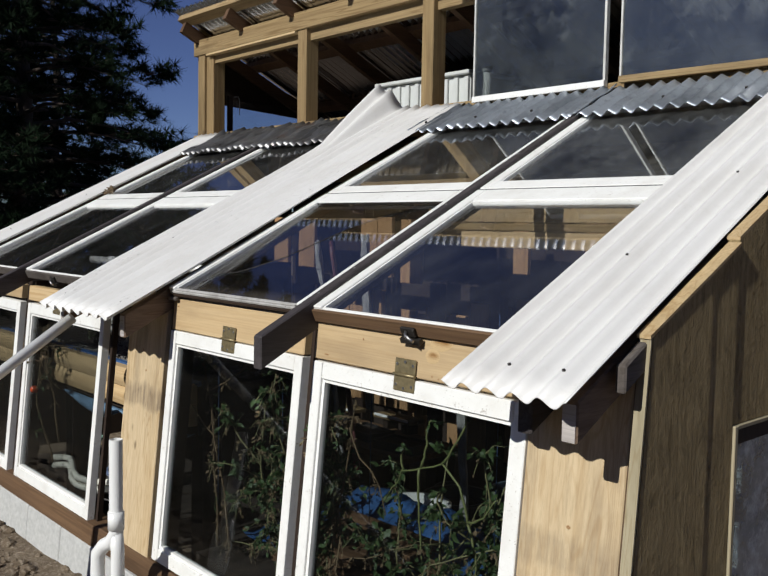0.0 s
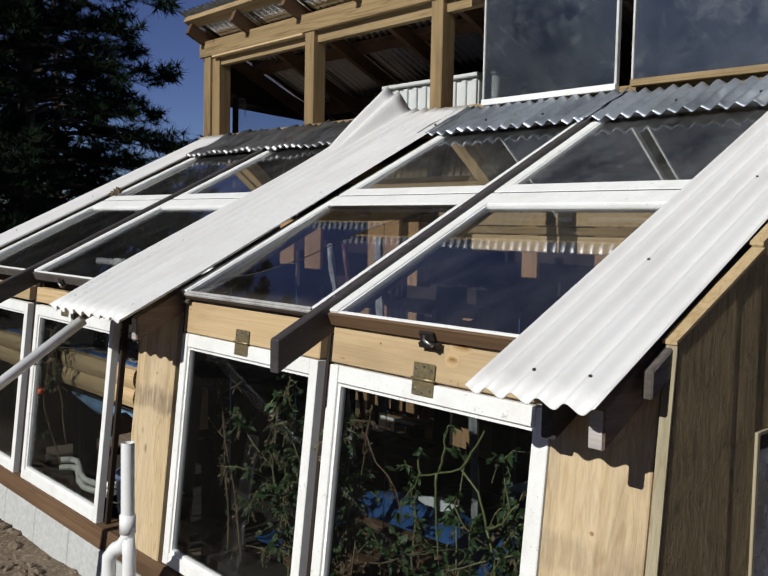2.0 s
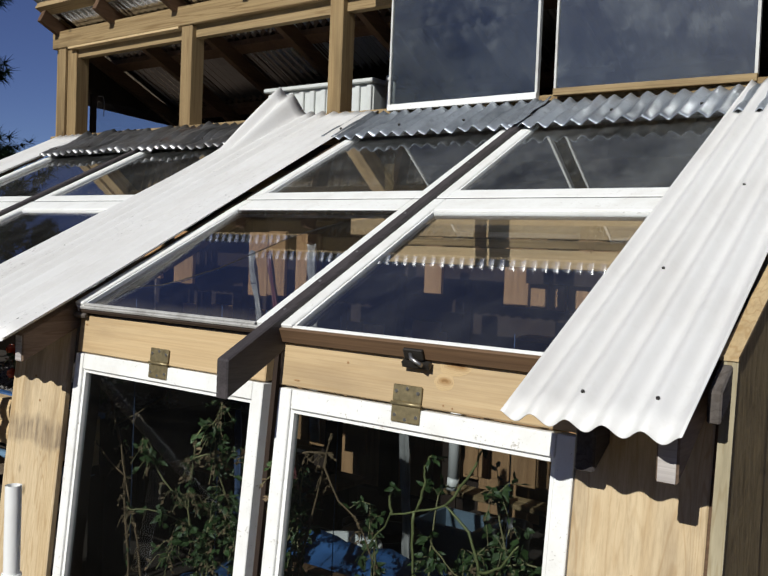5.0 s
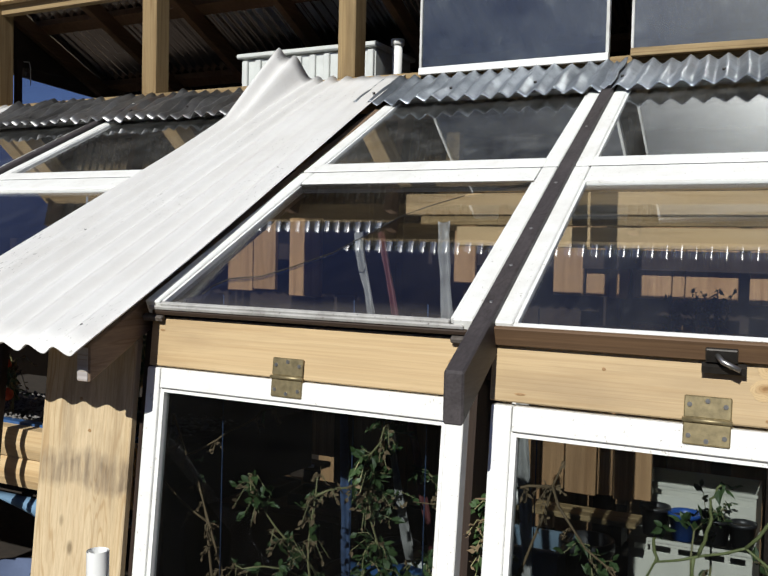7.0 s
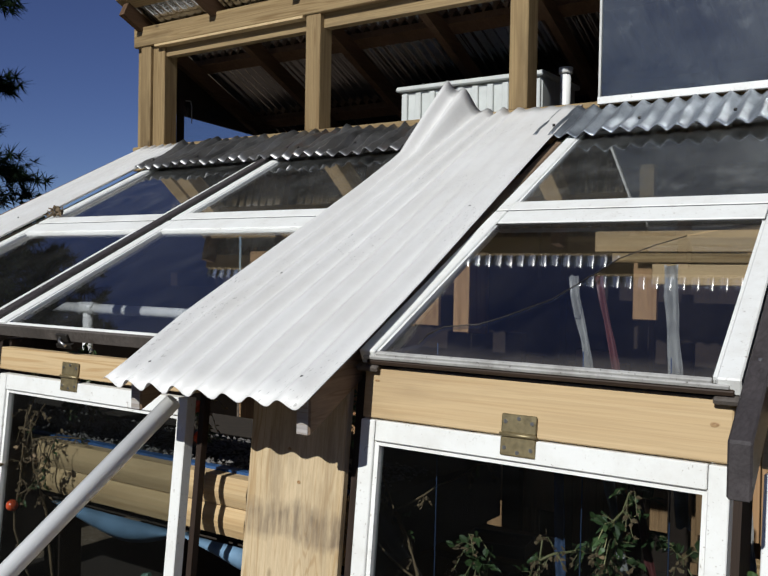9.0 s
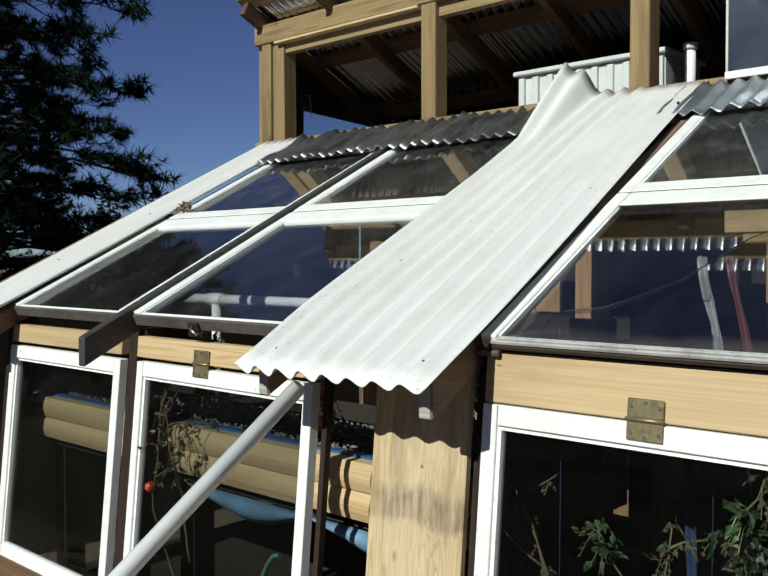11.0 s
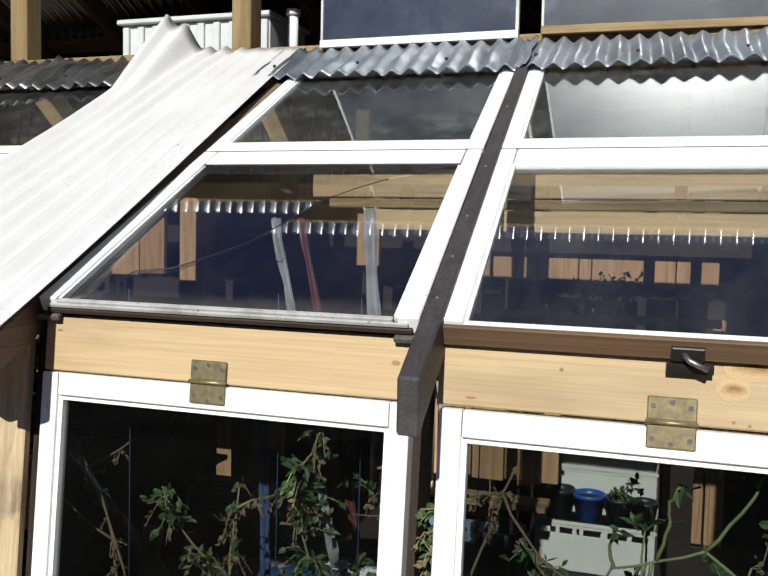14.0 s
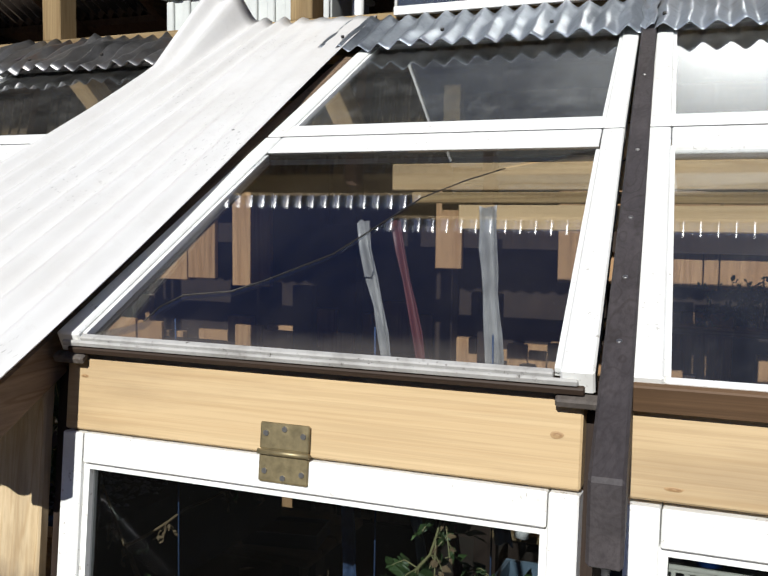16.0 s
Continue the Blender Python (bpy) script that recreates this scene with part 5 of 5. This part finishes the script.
# ---- left bay ----
def planter():
    p = thing("timber_planter", "raised planter faced with two rounded pale timbers, full of gravel", "planter")
    for z in (0.745, 0.832):
        bm = bmesh.new()
        pts = []
        for xx in (-3.5, -1.0):
            ring = [(xx, 0.115 - 0.012 * math.cos(c * math.pi / 2), z + 0.042 * c) for c in (-1, -0.8, -0.4, 0, 0.4, 0.8, 1)] + [(xx, 0.17, z + 0.042), (xx, 0.17, z - 0.042)]
            pts.append([bm.verts.new(q) for q in ring])
        n = len(pts[0])
        for i in range(n):
            bm.faces.new((pts[0][i], pts[0][(i + 1) % n], pts[1][(i + 1) % n], pts[1][i]))
        bm.faces.new(pts[0][::-1])
        bm.faces.new(pts[1])
        bmesh.ops.recalc_face_normals(bm, faces=bm.faces)
        part("timber", bm, PINE_X, p, "rounded pale timber rail")
    part("bed", boxed(-3.5, -1.0, 0.172, 0.95, 0.66, 0.862), SOIL, p, "dark soil")
    part("liner", boxed(-3.5, -1.0, 0.16, 0.19, 0.863, 0.882), TARP, p, "blue liner edge")
    # the liner sags out between the legs below the timbers
    bm = bmesh.new()
    rows = []
    for i in range(31):
        x = -2.30 + 1.28 * i / 30
        sag = 0.085 * abs(math.sin((x + 2.30) / 0.64 * math.pi)) + 0.008 * noise.noise((x * 9, 2, 5))
        rows.append([bm.verts.new((x, 0.150 + 0.02 * k - 0.03 * math.sin(k * math.pi), 0.664 - sag * k)) for k in (0, 0.25, 0.5, 0.75, 1)])
    for a, b in zip(rows, rows[1:]):
        for j in range(4):
            bm.faces.new((a[j], a[j + 1], b[j + 1], b[j])).smooth = True
    solid(part("sagging_liner", bm, PALE_BLUE, p, "pale blue liner bulging below the timbers"), 0.002)
    for xx in (-3.4, -2.44, -1.10):
        part("leg", boxed(xx, xx + 0.09, 0.20, 0.29, -0.02, 0.66), DARK_Z, p)
    bm = bmesh.new()
    r = random.Random(3)
    for _ in range(3600):
        c = Vector((r.uniform(-3.45, -1.02), r.uniform(0.19, 0.55), 0.868 + r.uniform(0, 0.015)))
        s = r.uniform(0.004, 0.010)
        vs = [bm.verts.new(c + Vector((s * a * r.uniform(0.7, 1.2), s * b * r.uniform(0.7, 1.2), s * e * r.uniform(0.6, 1)))) for a, b, e in ((1, 0, 0), (-1, 0, 0), (0, 1, 0), (0, -1, 0), (0, 0, 1))]
        for i, j in ((0, 2), (2, 1), (1, 3), (3, 0)):
            bm.faces.new((vs[i], vs[j], vs[4]))
    tagged(part("gravel", bm, GRAVEL, p, "loose pale gravel"), kind="stuff")


planter()
vine(-2.26, 0.06, 0.30, 0.74, 31, 34, 0.75, size=0.04, branches=3, fruit=1, label="withered tomato vine with a ripe fruit")
vine(-2.18, 0.06, 0.42, 0.60, 32, 24, 0.8, size=0.035, branches=2, label="withered tomato vine behind the window")
vine(-1.74, 0.30, 0.87, 0.20, 33, 30, 0.5, size=0.04, branches=3, fruit=2)
vine(-1.32, 0.40, 0.87, 0.26, 34, 60, 0.1, size=0.05, branches=4, label="bushy green plant in the gravel")
vine(-1.40, 0.06, 0.25, 0.34, 35, 14, 0.6, size=0.03, branches=3, label="low withered vine beside the pillar")
vine(-2.9, 0.35, 0.87, 0.24, 36, 70, 0.3, size=0.05, branches=5)
vine(-2.5, 0.45, 0.87, 0.28, 37, 60, 0.4, size=0.05, branches=5)


def bucket(x, y, z, r0, h, mat, label):
    b = thing("bucket", label, "bucket")
    n = 20
    bm = bmesh.new()
    rings = [[bm.verts.new((x + q * math.cos(2 * math.pi * k / n), y + q * math.sin(2 * math.pi * k / n), zz)) for k in range(n)]
             for q, zz in ((r0 * 0.85, z), (r0, z + h), (r0 * 1.06, z + h), (r0 * 1.06, z + h + 0.02), (r0 * 0.95, z + h + 0.02), (r0 * 0.8, z + 0.02))]
    for a, c in zip(rings, rings[1:]):
        for k in range(n):
            bm.faces.new((a[k], a[(k + 1) % n], c[(k + 1) % n], c[k])).smooth = True
    bm.faces.new(rings[0][::-1])
    bm.faces.new(rings[-1])
    part("tub", bm, mat, b)
    part("handle", tube(bmesh.new(), [(x + r0 * math.cos(a) * 1.05, y - 0.03 - r0, z + h - 0.10 * math.sin(a)) for a in [math.pi * i / 8 for i in range(9)]], 0.004, 6), STEEL, b)


bucket(-1.72, 0.26, -0.004, 0.14, 0.34, plain("slate_blue_plastic", (0.10, 0.13, 0.22), 0.4), "slate blue plastic bucket under the planter")
bucket(-0.55, 0.98, -0.004, 0.15, 0.32, TUB, "pale plastic bucket behind the raised bed")
for k, (x0, x1, z) in enumerate(((-2.35, -1.75, 0.30), (-2.35, -1.78, 0.26))):
    thing("hose", "pale ribbed hose lying under the planter", "hose", "hoses", bm=tube(bmesh.new(), [(x0 + (x1 - x0) * i / 8, 0.10 + 0.03 * math.sin(i), z + 0.02 * math.sin(i * 0.8)) for i in range(9)], 0.016, 8), material=CREAM)
thing("hose", "thin green hose looped over the bucket", "hose", bm=tube(bmesh.new(), [(-1.95 + 0.17 * i / 6, 0.12, 0.20 + 0.32 * math.sin(i / 6 * 1.6)) for i in range(7)], 0.008, 8), material=plain("green_hose", (0.12, 0.22, 0.17), 0.5))
pipe = thing("plumbing_pipe", "white plastic pipe with a tee inside the far bay", "pipe")
part("run", tube(bmesh.new(), [(-3.02, 0.6, 1.30), (-1.55, 0.6, 1.30)], 0.021, 12), PVC, pipe)
part("drop", tube(bmesh.new(), [(-2.74, 0.6, 1.28), (-2.74, 0.6, 0.87)], 0.021, 12), PVC, pipe)
part("collar", tube(bmesh.new(), [(-2.79, 0.6, 1.30), (-2.69, 0.6, 1.30)], 0.027, 12), PVC, pipe)

# ---- pipes in front ----
brace = thing("prop_pipe", "long white plastic pipe sloping from the sheet edge to the ground", "pipe")
top = Vector((-1.305, -0.222, 1.142))
way = Vector((-0.009, -0.82, -0.572)).normalized()
part("run", tube(bmesh.new(), [top, top + way * 2.01], 0.0215, 14), PVC, brace)
drain = thing("drain_pipe", "white plastic drain pipe with an elbow and trap beside the pillar", "pipe")
px, py = -0.762, -0.29
bm = bmesh.new()
tube(bm, [(px, py, 0.47), (px, py, 0.76)], 0.024, 14, False)
tube(bm, [(px, py, 0.76), (px, py, 0.60)], 0.020, 14, False)
part("riser", bm, PVC, drain)
part("collar", tube(bmesh.new(), [(px, py, 0.435), (px, py, 0.50)], 0.029, 14), PVC, drain)
part("elbow", tube(bmesh.new(), [(px, py, 0.47), (px, py, 0.42), (px - 0.02, py - 0.01, 0.385), (px - 0.055, py - 0.02, 0.365), (px - 0.085, py - 0.03, 0.33), (px - 0.09, py - 0.03, 0.26), (px - 0.09, py - 0.03, -0.04)], 0.026, 14), PVC, drain)
part("trap", tube(bmesh.new(), [(px + 0.0, py, 0.43), (px + 0.012, py, 0.36), (px + 0.012, py, 0.26), (px - 0.01, py - 0.01, 0.20), (px - 0.05, py - 0.02, 0.18)], 0.024, 14), PVC, drain)

# ---- loft things ----
def tub_box():
    t = thing("plastic_tub", "pale grey ribbed plastic storage tub in the loft", "tub")
    x0, x1, y0, y1, z0, z1 = -2.31, -1.49, 2.26, 2.66, 2.10, 2.435
    part("body", boxed(x0, x1, y0, y1, z0, z1, bevel=0.006), TUB, t)
    part("lid", boxed(x0 - 0.02, x1 + 0.02, y0 - 0.03, y1 + 0.02, z1, z1 + 0.026, bevel=0.006), TUB, t)
    for i in range(10):
        a = x0 + 0.01 + (x1 - x0 - 0.05) * i / 9
        part("rib", boxed(a, a + 0.035, y0 - 0.018, y0 - 0.0005, z0, z1 - 0.012, bevel=0.004), TUB, t)


tub_box()
c = thing("capped_pipe", "upright white capped plastic pipe in the loft", "pipe")
part("pipe_wall", tube(bmesh.new(), [(-1.378, 2.28, 2.10), (-1.378, 2.28, 2.44)], 0.025, 14), PVC, c)
part("cap", tube(bmesh.new(), [(-1.378, 2.28, 2.437), (-1.378, 2.28, 2.465)], 0.034, 14), PVC, c)
lp = thing("leaning_window", "old dark-framed window leaning in the open loft end", "window")
part("frame", boxed(-3.77, -3.74, 1.99, 2.025, 2.19, 2.50), DARK_Z, lp)
part("frame", boxed(-3.77, -3.74, 2.025, 2.90, 2.19, 2.21), DARK_Z, lp)
part("pane", boxed(-3.757, -3.753, 2.025, 2.90, 2.21, 2.46), GLASS, lp)
part("hook", tube(bmesh.new(), [(-3.735, 2.03, 2.49), (-3.735, 2.07, 2.495), (-3.735, 2.08, 2.46), (-3.735, 2.08, 2.36)], 0.003, 6), STEEL, lp, "bent wire hook")

# leaf litter caught on the far roof
bm = bmesh.new()
r = random.Random(5)
for _ in range(40):
    p = roof(-3.27 + r.uniform(-0.04, 0.04), 0.98 + r.uniform(-0.03, 0.03), 0.012 + r.uniform(0, 0.02))
    leaf(bm, p, rand_vec(r), rand_vec(r) + Vector((0, 0, 1)), 0.03)
thing("leaf_litter", "small clump of dry leaves caught on the roof", "leaves", kind="stuff", bm=bm, material=DRY)


# ---- trees ----
def pine(seed, height, spread, tufts, taper=1.6, least=0.35):
    """A pine: tapered trunk, whorls of limbs, tufts of needles."""
    r = random.Random(seed)
    t = thing("pine_tree", "tall dark green pine tree with dense needles", "tree", "pines around the greenhouse")
    part("trunk", tube(bmesh.new(), [(0.05 * math.sin(i), 0.05 * math.cos(i * 1.7), height * i / 10) for i in range(11)], [0.17 * (1 - 0.092 * i) for i in range(11)], 9), BARK, t)
    limbs, tips = bmesh.new(), []
    n = int(height * 13)
    for i in range(n):
        z = 0.7 + (height - 0.9) * (i / n)
        a = i * 2.4 + r.uniform(-0.3, 0.3)
        k = 1 - (z / height) ** taper
        ln = spread * (least + (1 - least) * k) * r.uniform(0.55, 1.1)
        d = Vector((math.cos(a), math.sin(a), 0))
        pts = [Vector((0, 0, z)) + d * ln * s + Vector((0, 0, ln * (0.22 * s - 0.30 * s * s) + r.uniform(-0.04, 0.04))) for s in (0, 0.3, 0.6, 0.85, 1)]
        tube(limbs, pts, [0.035 * k + 0.012, 0.025 * k + 0.01, 0.014, 0.008, 0.004], 5, False)
        for s in range(int(6 + 10 * k)):
            q = r.uniform(0.3, 1.0)
            j = min(3, int(q * 4))
            p = pts[j].lerp(pts[j + 1], q * 4 - j)
            side_way = d.cross(Vector((0, 0, 1))) * r.choice((-1, 1))
            tw = (d * 0.7 + side_way * r.uniform(0.2, 1.0) + Vector((0, 0, r.uniform(-0.1, 0.35)))).normalized()
            l2 = ln * r.uniform(0.12, 0.34) * (1.15 - q * 0.5)
            e = p + tw * l2
            tube(limbs, [p, e], [0.006, 0.003], 4, False)
            tips += [(p.lerp(e, u), tw) for u in (0.45, 0.75, 1.0)]
        tips.append((pts[-1], d))
    part("branching", limbs, BARK, t)
    verts, faces = [], []
    r.shuffle(tips)
    for p, d in tips[:tufts]:
        for _ in range(24):
            w = (d * 0.55 + rand_vec(r)).normalized()
            s = w.orthogonal().normalized() * 0.008
            l = r.uniform(0.09, 0.21)
            b0 = len(verts)
            verts += [p - s, p + s, p + w * l]
            faces.append((b0, b0 + 1, b0 + 2))
    me = bpy.data.meshes.new("needles")
    me.from_pydata(verts, [], faces)
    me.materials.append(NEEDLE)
    ob = new("crown", me)
    ob.parent = t
    return t


big = pine(1, 8.6, 3.2, 24000, 1.2, 0.14)
big.matrix_world = pose(-10.7, 2.9, -0.05)
other = pine(2, 8.0, 2.0, 6000)
other.matrix_world = pose(-12.5, 0.6, -0.05, 0, 0, 50)
for x0, y0, a, s, src in ((-13.4, 3.9, 100, 1.05, big), (-15.0, -0.4, 140, 1.1, big), (-10.0, 0.9, 70, 0.8, big), (-11.6, 1.9, 250, 0.95, big), (-15.5, 1.8, 200, 0.95, big), (-12.2, -1.8, 20, 0.95, big), (-18.0, 6.2, 160, 1.0, big),
                          (-40, 22, 40, 0.62, other), (-37, 23, 140, 0.55, other), (-43, 27, 240, 0.7, other), (-34, 24, 300, 0.5, other)):
    c = copy_thing(src, pose(x0, y0, -0.05, 0, 0, a))
    c.scale = (s, s, s)
# unseen pines added behind the path, on the sunny side, to darken reflections
r = random.Random(12)
for i in range(20):
    a = radians(200 + 148 * i / 19 + r.uniform(-2, 2))
    far = r.uniform(16, 21)
    c = copy_thing(other, pose(far * math.cos(a), -1 + far * math.sin(a), -0.05, 0, 0, r.uniform(0, 360)))
    s = r.uniform(0.8, 1.1)
    c.scale = (s, s, s)

# clods and stones by the footing
ball = bmesh.new()
bmesh.ops.create_icosphere(ball, subdivisions=1, radius=1.0)
ball.verts.ensure_lookup_table()
BALL = [v.co.copy() for v in ball.verts]
BALL_FACES = [[v.index for v in f.verts] for f in ball.faces]
bm = bmesh.new()
r = random.Random(21)
for _ in range(2600):
    c = Vector((r.uniform(-4.5, 0.5), r.uniform(-1.6, -0.13), 0.0))
    c.z = -0.02 + 0.035 * noise.noise((c.x * 0.9, c.y * 0.9, 0)) + 0.02 * noise.noise((c.x * 3.1, c.y * 3.1, 2))
    s = r.uniform(0.006, 0.02) if r.random() < 0.82 else r.uniform(0.02, 0.05)
    squash = Vector((r.uniform(0.7, 1.3), r.uniform(0.7, 1.3), r.uniform(0.5, 0.9)))
    vs = [bm.verts.new(c + s * Vector([q * f for q, f in zip(p, squash)]) * r.uniform(0.8, 1.15)) for p in BALL]
    for tri in BALL_FACES:
        bm.faces.new([vs[q] for q in tri])
thing("clods", "loose clods and small stones on the earth", "stones", kind="stuff", bm=bm, material=EARTH)
